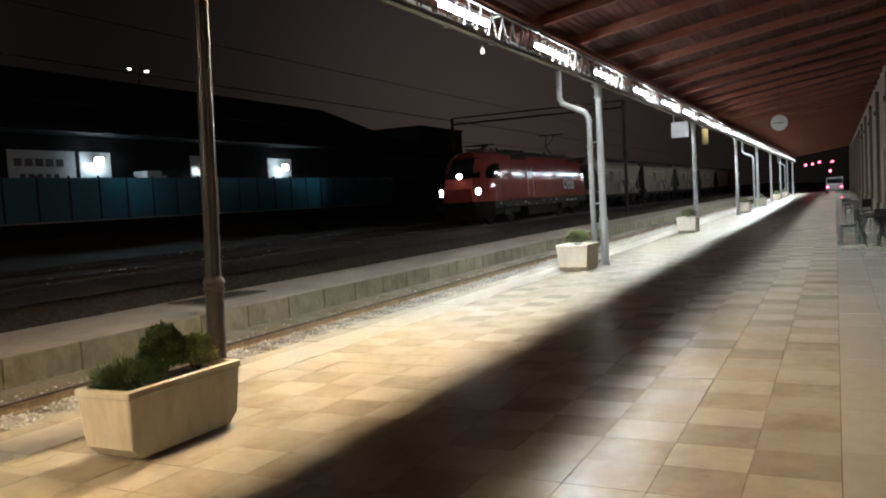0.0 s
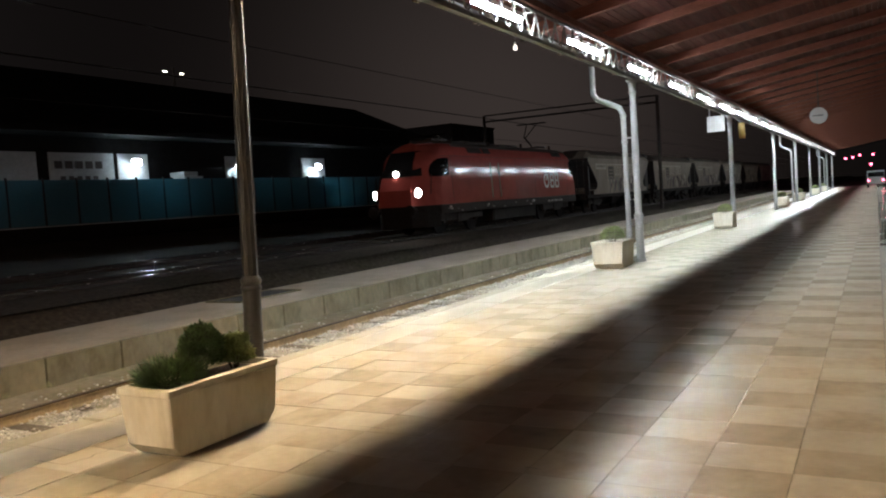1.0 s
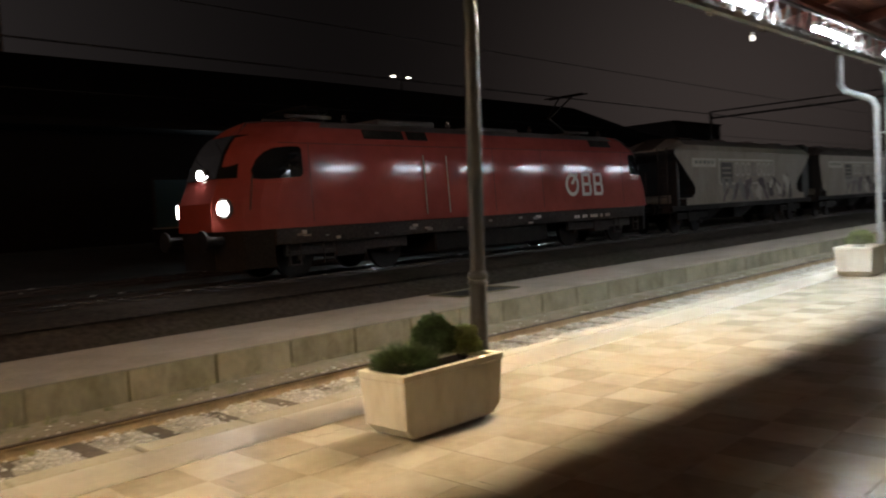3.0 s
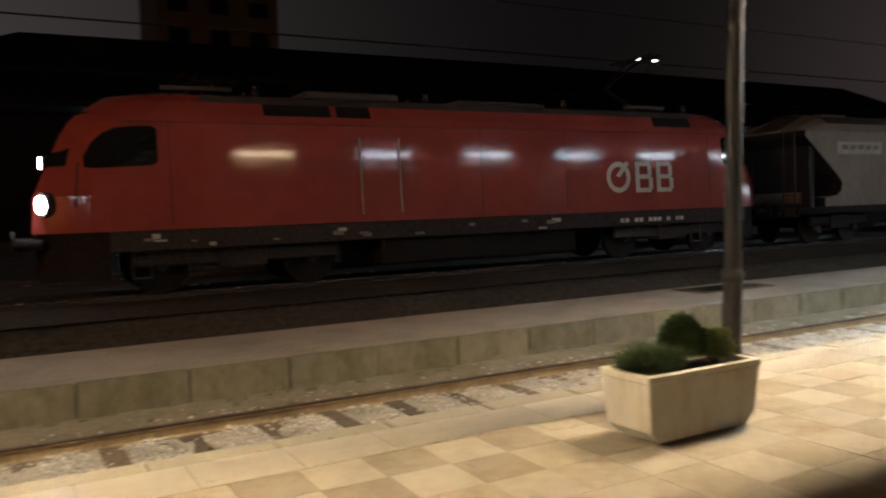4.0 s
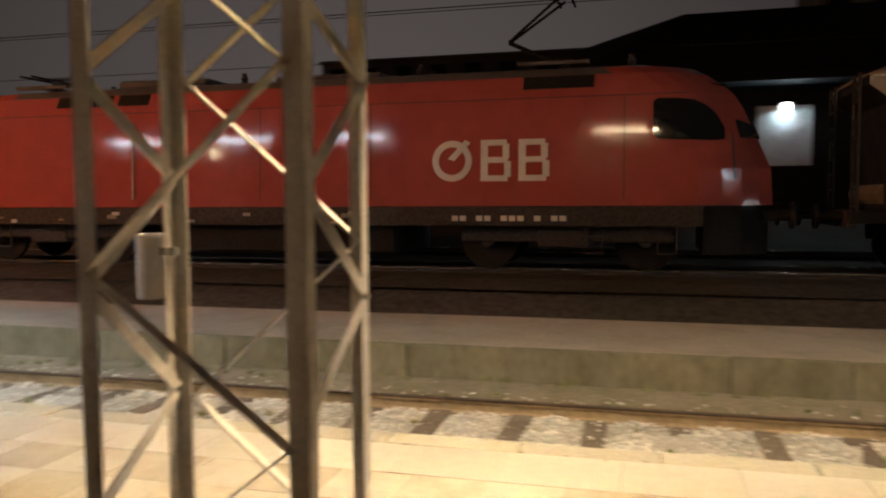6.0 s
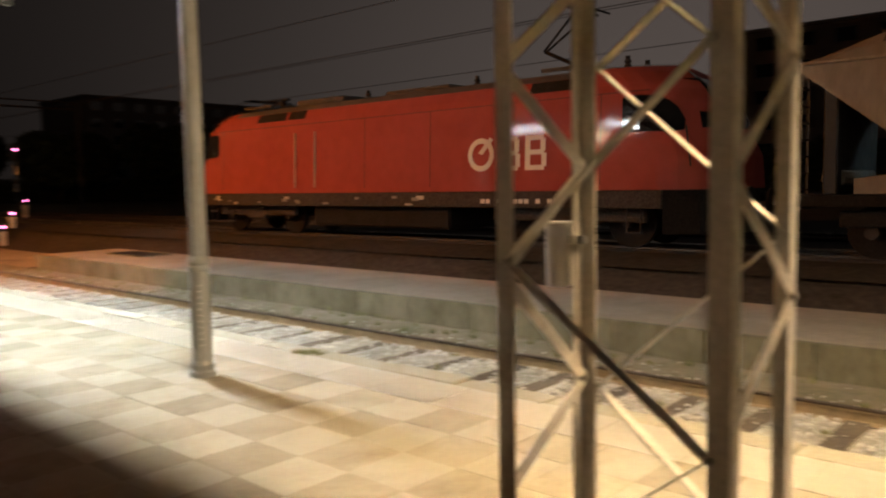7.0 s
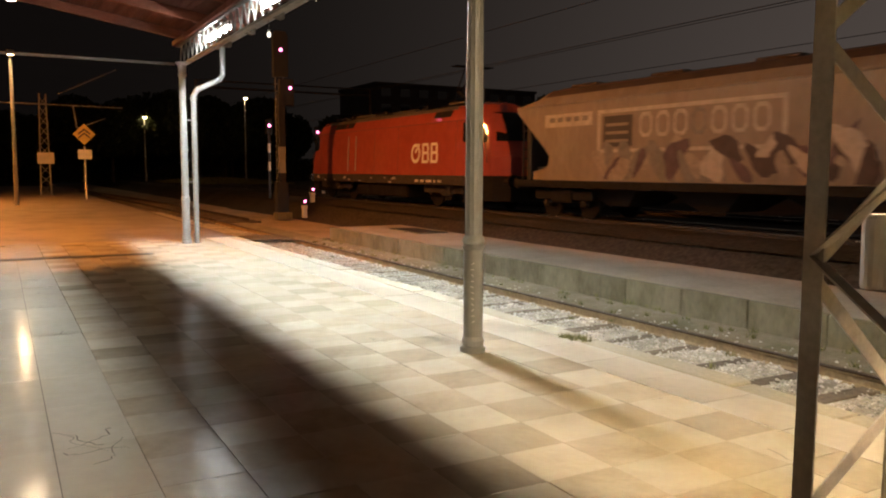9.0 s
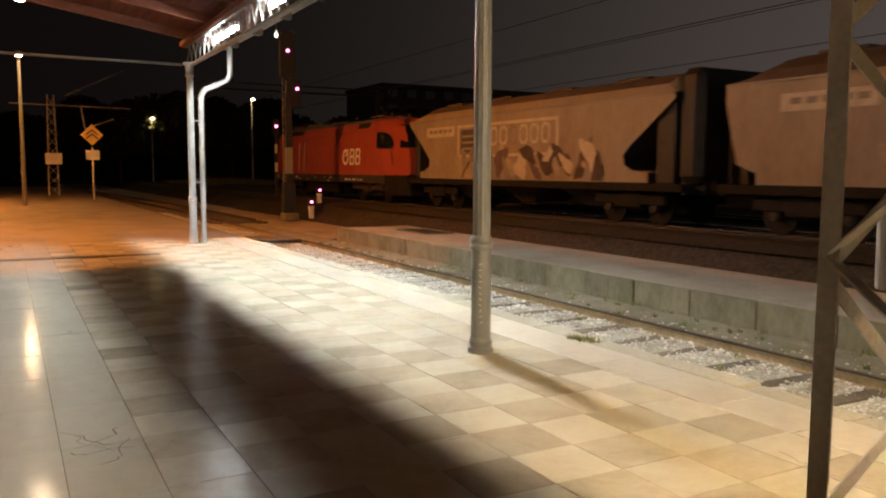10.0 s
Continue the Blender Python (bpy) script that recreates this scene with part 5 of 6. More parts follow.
# ---- signals and yard ----
def build_signal():
    s = empty("main_signal", pose(-31.1, 7.65, -0.47))
    tagged(s, "tall black and white signal post showing pink-red lamps", "signal")
    part("concrete_base", boxes((-0.35, 0.35, -0.35, 0.35, 0, 0.35, 0.03)), M_CONC, s)
    for k in range(9):
        part("post_band", boxes((-0.11, 0.11, -0.15, 0.15, 0.35 + 0.6 * k, 0.35 + 0.6 * (k + 1))), M_POST if k in (3, 4) else M_SIGBLACK, s)
    part("relay_cabinet", boxes((-0.28, 0.16, -0.30, 0.26, 0.36, 1.75, 0.03)), M_SIGBLACK, s, "black relay cabinet")
    h = part("signal_head", extrude_yz(bmesh.new(), [(-0.34, 6.5), (0.34, 6.5), (0.34, 8.3), (0.24, 8.55), (-0.24, 8.55), (-0.34, 8.3)], -0.2, 0.05), M_SIGBLACK, s)
    h2 = part("lower_signal_head", boxes((-0.2, 0.05, -0.1, 0.62, 5.2, 6.42, 0.04)), M_SIGBLACK, s)
    def lamp(par, y, z, r=0.065):
        bm = bmesh.new()
        bmesh.ops.create_cone(bm, cap_ends=True, segments=16, radius1=r, radius2=r, depth=0.03, matrix=pose(0.08, y, z, 0, 90, 0))
        part("red_lens", bm, M_REDLAMP, par)
        part("hood", tubes(((0.05, y, z + r + 0.03), (0.28, y, z + r + 0.02), 0.03), seg=8), M_SIGBLACK, par)
    lamp(h, 0.0, 7.70)
    lamp(h2, 0.42, 6.02)
    part("ladder", boxes((-0.25, -0.22, -0.2, -0.17, 0.3, 7.6), (-0.25, -0.22, 0.17, 0.2, 0.3, 7.6), *[(-0.25, -0.22, -0.17, 0.17, 0.6 + 0.35 * q, 0.63 + 0.35 * q) for q in range(20)]), M_POST, s)
    for x, y, z, h in ((-31.3, 8.77, -0.42, 0.95), (-33.6, 10.0, 0.2, 0.8), (-46.7, 15.5, 0.2, 1.3)):
        d = empty("dwarf_signal", pose(x, y, z))
        tagged(d, "low black and white dwarf signal with pink-red lamp", "signal", group="dwarf signals in the yard")
        part("stand", boxes((-0.1, 0.1, -0.1, 0.1, 0, h * 0.45), (-0.12, 0.12, -0.12, 0.12, h * 0.45, h * 0.62)), M_SIGWHITE, d)
        hd = part("signal_head", boxes((-0.14, 0.10, -0.14, 0.14, h * 0.62, h, 0.02)), M_SIGBLACK, d)
        bm = bmesh.new()
        bmesh.ops.create_cone(bm, cap_ends=True, segments=14, radius1=0.055, radius2=0.055, depth=0.03, matrix=pose(0.11, 0, h * 0.82, 0, 90, 0))
        part("red_lens", bm, M_REDLAMP, hd)
    for x, y, z in ((-40.0, 9.75, 0.2), (-47.0, 15.2, 0.25)):
        t = empty("shunting_signal", pose(x, y, z))
        tagged(t, "slim black and white banded shunting signal with red lamp", "signal", group="shunting signals in the yard")
        for k in range(7):
            part("post_band", boxes((-0.07, 0.07, -0.07, 0.07, 0.52 * k, 0.52 * (k + 1))), M_SIGWHITE if k in (3, 5) else M_SIGBLACK, t)
        hd = part("signal_head", boxes((-0.15, 0.1, -0.18, 0.18, 3.64, 4.5, 0.03)), M_SIGBLACK, t)
        bm = bmesh.new()
        bmesh.ops.create_cone(bm, cap_ends=True, segments=14, radius1=0.075, radius2=0.075, depth=0.03, matrix=pose(0.11, 0, 4.12, 0, 90, 0))
        part("red_lens", bm, M_REDLAMP, hd)


def build_sign():
    s = empty("track_sign", pose(-50, 1.0, -0.06))
    tagged(s, "orange-lit diamond sign with chevrons on a white post", "sign")
    part("post", tubes(((0, 0, 0), (0, 0, 3.3), 0.05)), M_SIGWHITE, s)
    d = part("diamond_plate", extrude_yz(bmesh.new(), [(0, 3.38), (0.66, 4.04), (0, 4.70), (-0.66, 4.04)], 0.05, 0.08), M_YELLOW, s)
    bm = bmesh.new()
    for dz in (0.0, 0.24):
        extrude_yz(bm, [(-0.34, 3.76 + dz), (0, 4.05 + dz), (0.34, 3.76 + dz), (0.34, 3.87 + dz), (0, 4.16 + dz), (-0.34, 3.87 + dz)], 0.081, 0.09)
    part("chevron", bm, M_BARS, d)
    part("lower_plate", boxes((0.05, 0.07, -0.4, 0.4, 2.5, 3.1)), M_SIGWHITE, s)


def street_lamp(name, x, y, h, glowmat, label, arm=1.2, z=-0.1, shield=False):
    s = empty(name, pose(x, y, z))
    tagged(s, label, "street lamp")
    part("pole", tubes(((0, 0, 0), (0, 0, h), 0.12, 0.07)), M_POST, s)
    part("arm", tubes(((0, 0, h - 0.05), (arm, 0, h + 0.15), 0.04)), M_POST, s)
    hd = part("lamp_head", boxes((arm - 0.1, arm + 0.6, -0.16, 0.16, h + 0.1, h + 0.24, 0.03)), M_UNDER, s)
    part("lens", boxes((arm, arm + 0.55, -0.13, 0.13, h + 0.05, h + 0.10)), glowmat, hd)
    # shield added to keep the lamp's light off the train
    if shield:
        part("glare_shield", boxes((arm - 0.08, arm + 0.62, 0.15, 0.165, h - 0.10, h + 0.10)), M_UNDER, hd, "dark shield on the track side of the lens")
    return s


def tree(x, y, z, h, r, seed, n=7000, material=None, label="dark broad tree crown against the night sky"):
    t = empty("tree", pose(x, y, z))
    tagged(t, label, "tree")
    rng = random.Random(seed)
    bm = bmesh.new()
    tube(bm, (0, 0, 0), (0, 0, h * 0.5), 0.05 * h * 0.5, 0.02 * h, seg=8)
    limbs = []
    for k in range(9):
        a, e = rng.uniform(0, 6.28), rng.uniform(0.35, 1.0)
        p = Vector((r * 0.75 * math.cos(a) * rng.uniform(.5, 1), r * 0.75 * math.sin(a) * rng.uniform(.5, 1), h * (0.5 + 0.42 * e)))
        tube(bm, (0, 0, h * rng.uniform(0.3, 0.48)), p, 0.012 * h, 0.004 * h, seg=6)
        limbs.append(p)
    part("trunk", bm, M_BARK, t)
    verts, faces = [], []
    for _ in range(n):
        c = rng.choice(limbs)
        d = Vector((rng.gauss(0, 1), rng.gauss(0, 1), rng.gauss(0, 0.9)))
        d *= min(1, 1.5 / d.length) * r * 0.34
        p = c + d
        s = rng.uniform(0.16, 0.42) * (r / 3) ** 0.5
        u = Vector((rng.uniform(-1, 1), rng.uniform(-1, 1), rng.uniform(-1, 1))).normalized()
        v = u.orthogonal().normalized()
        b = len(verts)
        verts += [tuple(p + u * s), tuple(p + v * s * 0.6), tuple(p - u * s), tuple(p - v * s * 0.6)]
        faces.append((b, b + 1, b + 2, b + 3))
    raw("crown", verts, faces, material or M_FARLEAF, t)


def house(name, x, y, w, d, h, wallmat, label, floors=5, cols=6, lit=(), roof=True, face="y", z=0.2):
    b = empty(name, pose(x, y, z))
    tagged(b, label, "building")
    part("wall", boxes((0, w, 0, d, 0, h)), wallmat, b)
    part("roof", boxes((-0.3, w + 0.3, -0.3, d + 0.3, h, h + 0.5, 0.05)), M_FAR, b)
    fh = h / floors
    for f in range(floors):
        for c in range(cols):
            on = (f, c) in lit
            if face == "y":
                cw = w / cols
                wb = (c * cw + cw * 0.25, c * cw + cw * 0.75, -0.04, 0.02, f * fh + fh * 0.3, f * fh + fh * 0.8)
            else:
                cw = d / cols
                wb = (w - 0.02, w + 0.04, c * cw + cw * 0.25, c * cw + cw * 0.75, f * fh + fh * 0.3, f * fh + fh * 0.8)
            part("window", boxes(wb), M_FARW if on else M_GLASS, b)
    return b


def build_background():
    # long dark goods hall with pale panels for floodlit bays, behind a teal fence
    hall = empty("goods_hall", pose(3.9, 33.0, 0.9))
    tagged(hall, "long dark goods hall with overhanging roof and pale panels for floodlit bays", "building")
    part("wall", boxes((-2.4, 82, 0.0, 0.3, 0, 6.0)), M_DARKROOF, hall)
    r = bmesh.new()
    loft(r, [[(x, -2.0, 5.6), (x, -2.0, 5.9), (x, 6.0, z), (x, 14.0, 5.9), (x, 14.0, 5.6)] for x, z in ((-2.9, 8.6), (2.4, 10.15), (34, 10.3), (65, 10.15), (77, 8.3), (85, 6.5))])
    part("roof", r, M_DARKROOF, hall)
    # pale panels put the floodlights' glow into the colour of the near-black wall
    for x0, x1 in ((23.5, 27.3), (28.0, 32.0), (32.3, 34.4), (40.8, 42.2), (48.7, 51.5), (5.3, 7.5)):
        part("lit_bay_panel", boxes((x0, x1, -0.08, -0.01, 2.2, 4.75)), M_SHED, hall, "pale wall panel standing for the floodlight glow on the hall")
    for k in range(5):
        part("lettering_bar", boxes((28.3 + 0.62 * k, 28.75 + 0.62 * k, -0.1, -0.085, 3.9, 4.3)), M_BARS, hall)
        part("lettering_bar", boxes((28.6 + 0.5 * k, 28.9 + 0.5 * k, -0.1, -0.085, 3.2, 3.5)), M_BARS, hall)
    for x, z in ((33.2, 4.2), (50.1, 4.05), (28.1 - 4.4, 4.3), (41.4, 4.05), (6.4, 4.6)):
        l = empty("wall_floodlight", pose(3.9 + x, 33.0 - 0.55, 0.9 + z))
        tagged(l, "bluish white floodlight on the goods hall wall", "lamp", group="floodlights on the goods hall")
        part("lamp_body", boxes((-0.26, 0.26, 0.0, 0.2, -0.08, 0.24, 0.03), (-0.03, 0.03, 0.2, 0.55, 0.06, 0.12)), M_FIXT, l)
        big = 0.26 if x in (33.2, 50.1) else 0.10
        part("lens", boxes((-big, big, -0.03, -0.005, -0.12, 0.18)), M_BULB, l)
    f = empty("sheet_fence", pose(0, 30.5, 0.75))
    tagged(f, "tall teal sheet fence with posts along the yard", "fence", kind="")
    me = pe = None
    for k in range(24):
        x = 22.35 + 1.85 * k
        if me is None:
            a = part("fence_panel", boxes((0.03, 1.82, 0, 0.03, 1.10, 3.30)), M_FENCE, f)
            b = part("fence_post", boxes((-0.035, 0.035, -0.04, 0.05, 0, 3.4)), M_UNDER, f)
            me, pe = a.data, b.data
        else:
            a, b = new("fence_panel", me), new("fence_post", pe)
            a.parent = b.parent = f
        a.matrix_basis = b.matrix_basis = pose(x, 0, 0)
    part("footing_wall", boxes((22.3, 66.9, -0.10, 0.12, -0.3, 1.02)), M_DARKROOF, f, "dark low footing wall")
    part("coping", boxes((22.3, 66.9, -0.13, 0.15, 1.02, 1.085)), M_SHED, f, "pale coping under the sheets")
    cabin = empty("site_cabin", pose(39.6, 31.4, 0.9))
    tagged(cabin, "small pale site cabin behind the teal fence", "cabin")
    part("cabin_wall", boxes((0, 1.5, 0, 1.0, 0, 3.35, 0.02)), M_SHED, cabin)
    part("cabin_roof", boxes((-0.1, 1.0, -0.08, 1.08, 3.35, 3.62, 0.02)), M_SHED, cabin)
    # flood mast far behind
    m = empty("flood_mast", pose(85.5, 80, 0))
    tagged(m, "tall floodlight mast with two lit heads", "mast")
    part("pole", tubes(((0, 0, 0), (0, 0, 22.5), 0.3, 0.15)), M_UNDER, m)
    for x in (-1.5, 1.5):
        part("lamp_head", boxes((x - 0.2, x + 0.2, -0.15, 0.15, 21.78, 21.90)), M_FARW, m)
    house("apartment_tower", 21.5, 90, 14, 12, 38, M_FACADE, "ochre lit apartment tower rising behind the hall", 11, 3)
    house("apartment_block", -42, 105, 60, 14, 21, M_FAR, "dim grey apartment block beyond the yard", 6, 12)
    house("apartment_block", -150, 58, 18, 36, 17.5, M_FAR, "dim apartment block with few lit windows", 6, 9, face="x")
    house("apartment_block", -190, 30, 18, 22, 10, M_FAR, "dim distant block above the trees", 6, 6, face="x")
    house("apartment_block", 150, 92, 34, 14, 17, M_FAR, "dark block on the skyline", 5, 8)
    house("apartment_block", 190, 92, 26, 14, 21, M_FAR, "taller dark block on the skyline", 6, 8)
    for k, (x, y, h, r) in enumerate(((-112, 26, 9.5, 7), (-118, 33, 8, 6), (-100, 40, 7.5, 6), (-125, 14, 7, 5), (-130, 2, 8, 5), (-92, 52, 8, 6), (-80, 64, 9, 7), (-125, -12, 8, 5), (-105, 9, 8.5, 6), (-106, 18, 10, 6), (-108, 24, 9.5, 6), (-115, -3, 7, 6))):
        tree(x, y, 0.2, h, r, 60 + k)
    # lit lamp columns, portal and small lights far off
    street_lamp("street_lamp", -41.8, -3.0, 7.5, M_ROADLAMP, "lit lamp column beside the service road", 0.8)
    street_lamp("street_lamp", -90, 22.0, 9.9, M_FARY, "slim lit lamp column in the yard", 0.3, 0.2)
    street_lamp("street_lamp", -100, 12.2, 7.9, M_FARY, "slim lit lamp column in the yard", 0.3, 0.2)
    p = empty("catenary_portal", pose(-60, 0, 0))
    tagged(p, "lattice catenary mast with cantilever arm", "mast")
    bm = bmesh.new()
    for dx in (-0.25, 0.25):
        for dy in (-0.35, 0.35):
            tube(bm, (dx, -0.8 + dy, -0.2), (dx * 0.6, -0.8 + dy * 0.6, 7.2), 0.05, seg=6)
    for q in range(10):
        s = 1 - 0.04 * q
        tube(bm, (0.25 * s, -0.8 - 0.35 * s, 0.7 * q), (0.25 * s, -0.8 + 0.35 * s, 0.7 * q + 0.7), 0.025, seg=5)
        tube(bm, (0.25 * s, -0.8 + 0.35 * s, 0.7 * q), (0.25 * s, -0.8 - 0.35 * s, 0.7 * q + 0.7), 0.025, seg=5)
    part("lattice_post", bm, M_POST, p)
    part("cantilever", tubes(((0, -3.5, 6.5), (0, 4.6, 6.4), 0.05), ((0, 1.2, 6.4), (0, 1.4, 4.8), 0.06), ((0, 1.4, 4.8), (0, 3.4, 5.6), 0.04), ((0, 0.2, 7.2), (0, 4.2, 9.2), 0.03)), M_POST, p)
    part("white_board", boxes((0.3, 0.34, -1.3, -0.2, 2.2, 3.0)), M_SIGWHITE, p)
    wires = empty("overhead_wires")
    tagged(wires, "thin dark overhead contact wires above the running lines", "wire", kind="structure")
    for y, z in ((TRACK, 5.75), (TRACK, 7.0), (17.9, 5.7), (17.9, 7.0)):
        part("wire", tubes(((-260, y, z), (260, y, z), 0.012), seg=5), M_BLACK, wires)
    for x in (-110, -58, 66):
        g = empty("wire_gantry", pose(x, 0, 0.1))
        tagged(g, "dark steel gantry carrying the overhead wires", "gantry")
        part("gantry_post", tubes(((0, 9.6, 0), (0, 9.6, 8.5), 0.13), seg=8), M_UNDER, g)
        part("gantry_post", tubes(((0, 24.0, 0), (0, 24.0, 8.5), 0.13), seg=8), M_UNDER, g)
        part("gantry_beam", tubes(((0, 9.6, 8.0), (0, 24.0, 8.0), 0.08), ((0, 9.6, 8.5), (0, 24.0, 8.5), 0.06), seg=6), M_UNDER, g)
    for x, y, z, mt, r in ((-200, -6, 3.2, M_FARW, 0.28), (-205, -1, 2.6, M_FARB, 0.55), (-205, 0.5, 2.4, M_FARB, 0.3), (-200, 10.5, 3, M_FARW, 0.15), (-180, -12, 18, M_FARW, 0.4), (-180, -8, 14, M_FARW, 0.6),
                           (190, 0.8, 4.9, M_REDFAR, 0.22), (190, -0.5, 5.05, M_REDFAR, 0.22), (190, -1.8, 5.4, M_REDFAR, 0.22), (190, -4.2, 5.35, M_REDFAR, 0.22), (190, -3.8, 3.4, M_REDFAR, 0.25)):
        e = bmesh.new()
        bmesh.ops.create_icosphere(e, subdivisions=1, radius=r)
        o = link("distant_light", e, mt)
        o.matrix_basis = pose(x, y, z)
        tagged(o, "small distant town light at night", "light", group="distant town lights", kind="backdrop")


def build_tree_belt():
    """A ragged belt of dark bushes and trees round the yard."""
    rng = random.Random(17)
    line = [(-128, -16), (-126, 10), (-112, 40), (-86, 66), (-40, 80), (2, 84)]
    verts, faces = [], []
    for a, b in zip(line, line[1:]):
        ln = math.dist(a, b)
        for _ in range(int(ln * 330)):
            f = rng.random()
            x, y = a[0] + (b[0] - a[0]) * f, a[1] + (b[1] - a[1]) * f
            top = 4.2 + 2.6 * noise.noise((x * 0.09, y * 0.09, 4)) + 1.2 * noise.noise((x * 0.4, y * 0.4, 1))
            p = Vector((x + rng.gauss(0, 1.2), y + rng.gauss(0, 1.2), top * rng.random() ** 0.8))
            s = rng.uniform(0.15, 0.42)
            u = Vector((rng.uniform(-1, 1), rng.uniform(-1, 1), rng.uniform(-1, 1))).normalized() * s
            v = u.orthogonal().normalized() * s * 0.6
            k = len(verts)
            verts += [tuple(p + u), tuple(p + v), tuple(p - u), tuple(p - v)]
            faces.append((k, k + 1, k + 2, k + 3))
    tagged(raw("tree_belt", verts, faces, M_FARLEAF), "dark belt of bushes and trees round the yard", "bushes", kind="stuff")


def build_verge():
    rng = random.Random(91)
    verts, faces = [], []
    for _ in range(9000):
        x, y = rng.uniform(-100, -84), rng.uniform(13, 26)
        z = 0.22 + 0.5 * max(0, 1 - ((x + 92) / 8) ** 2) * max(0, 1 - ((y - 19) / 7) ** 2)
        h, w = rng.uniform(0.1, 0.3), 0.05
        b = len(verts)
        verts += [(x, y - w, z - 0.1), (x, y + w, z - 0.1), (x + rng.uniform(-.1, .1), y + rng.uniform(-.1, .1), z + h)]
        faces.append((b, b + 1, b + 2))
    tagged(raw("grass_verge", verts, faces, M_GRASS), "pale lamplit grass bank below the trees", "grass", kind="stuff")


def build_platform_things():
    c = empty("platform_clock", pose(37.9, -2.86, 4.0))
    tagged(c, "round white double-faced platform clock hung from the roof", "clock")
    bm = bmesh.new()
    bmesh.ops.create_cone(bm, cap_ends=True, segments=36, radius1=0.30, radius2=0.30, depth=0.16, matrix=pose(0, 0, 0, 0, 90, 0))
    part("case", bm, M_POST, c)
    bm = bmesh.new()
    bmesh.ops.create_cone(bm, cap_ends=True, segments=36, radius1=0.275, radius2=0.275, depth=0.172, matrix=pose(0, 0, 0, 0, 90, 0))
    face = part("dial", bm, M_CLOCK, c, "pale lit dial")
    part("minute_pointer", boxes((-0.092, -0.088, -0.02, 0.20, -0.015, 0.015)), M_SIGBLACK, face)
    part("hour_pointer", boxes((-0.096, -0.093, -0.16, 0.02, -0.02, 0.02)), M_SIGBLACK, face)
    part("hanger", tubes(((0, 0, 0.3), (0, 0, 1.80), 0.02)), M_UNDER, c)
    s = empty("hanging_sign", pose(37.6, 0.3, 3.75))
    tagged(s, "pale platform sign boards hung under the girder", "sign")
    part("sign_board", boxes((-0.02, 0.02, 0.10, 0.75, 0.0, 0.6)), M_POST, s)
    part("yellow_plate", boxes((-0.03, 0.03, -0.62, -0.40, -0.35, 0.25)), M_YELLOW, s, "small yellow number plate")
    part("hanger", tubes(((0, 0.2, 0.6), (0, 0.2, 0.72), 0.02), ((0, 0.65, 0.6), (0, 0.65, 1.2), 0.02), ((0, -0.5, 0.25), (0, -0.1, 0.66), 0.02)), M_POST, s)
    for x, y, a in ((29.0, -5.55, 20), (31.5, -5.6, 200), (43, -5.3, 10), (46, -5.5, 70)):
        t = empty("cafe_table", pose(x, y, 0, 0, 0, a))
        tagged(t, "dark folding cafe table beside the station wall", "table", group="cafe furniture by the wall")
        part("tabletop", boxes((-0.35, 0.35, -0.35, 0.35, 0.72, 0.75, 0.008)), M_BLACK, t)
        for q in (-1, 1):
            part("crossed_leg", tubes(((-0.3, q * 0.28, 0), (0.3, q * 0.28, 0.72), 0.024), seg=8), M_BLACK, t)
            part("crossed_leg", tubes(((0.3, q * 0.25, 0), (-0.3, q * 0.25, 0.72), 0.024), seg=8), M_BLACK, t)
    for x, y, a in ((30.0, -5.0, 100), (30.4, -5.9, -20), (44.4, -5.0, 150), (42, -5.7, 30)):
        t = empty("cafe_chair", pose(x, y, 0, 0, 0, a))
        tagged(t, "dark metal cafe chair beside a table", "chair", group="cafe furniture by the wall")
        part("seat", boxes((-0.2, 0.2, -0.2, 0.2, 0.44, 0.48, 0.01)), M_BLACK, t)
        part("backrest", boxes((-0.23, -0.19, -0.2, 0.2, 0.56, 0.90, 0.01)), M_BLACK, t)
        for sx in (-1, 1):
            for sy in (-1, 1):
                part("leg", tubes(((sx * 0.22, sy * 0.2, 0), (sx * 0.19, sy * 0.19, 0.88 if sx < 0 else 0.45), 0.020), seg=8), M_BLACK, t)
    v = empty("parked_van", pose(112, -4.6, 0))
    tagged(v, "pale parked van at the far platform end", "van")
    part("body", extrude_xz(bmesh.new(), [(-2.2, 0.4), (2.2, 0.4), (2.2, 1.9), (-1.0, 1.95), (-1.6, 1.2), (-2.2, 1.05)], -0.9, 0.9), M_POST, v)
    for y in (-0.75, 0.75):
        part("lit_lamp", boxes((-2.24, -2.20, y - 0.1, y + 0.1, 0.75, 0.9)), M_REDFAR, v, "small red lit lamp")
    part("windscreen", boxes((-1.63, -1.30, -0.8, 0.8, 1.25, 1.75)), M_GLASS, v)
    for x in (-1.4, 1.4):
        for y in (-0.92, 0.92):
            bm = bmesh.new()
            bmesh.ops.create_cone(bm, cap_ends=True, segments=18, radius1=0.34, radius2=0.34, depth=0.2, matrix=pose(x, y * 0.9, 0.34, 90, 0, 0))
            part("wheel", bm, M_BLACK, v)


# ---- paving pieces ----
def slab_mesh(lx, ly, name, material):
    bm = bmesh.new()
    box(bm, 0.0022, lx - 0.0022, 0.0022, ly - 0.0022, -0.011, 0.0, 0.0)
    me = bpy.data.meshes.new(name)
    bm.to_mesh(me)
    bm.free()
    me.materials.append(material)
    return me


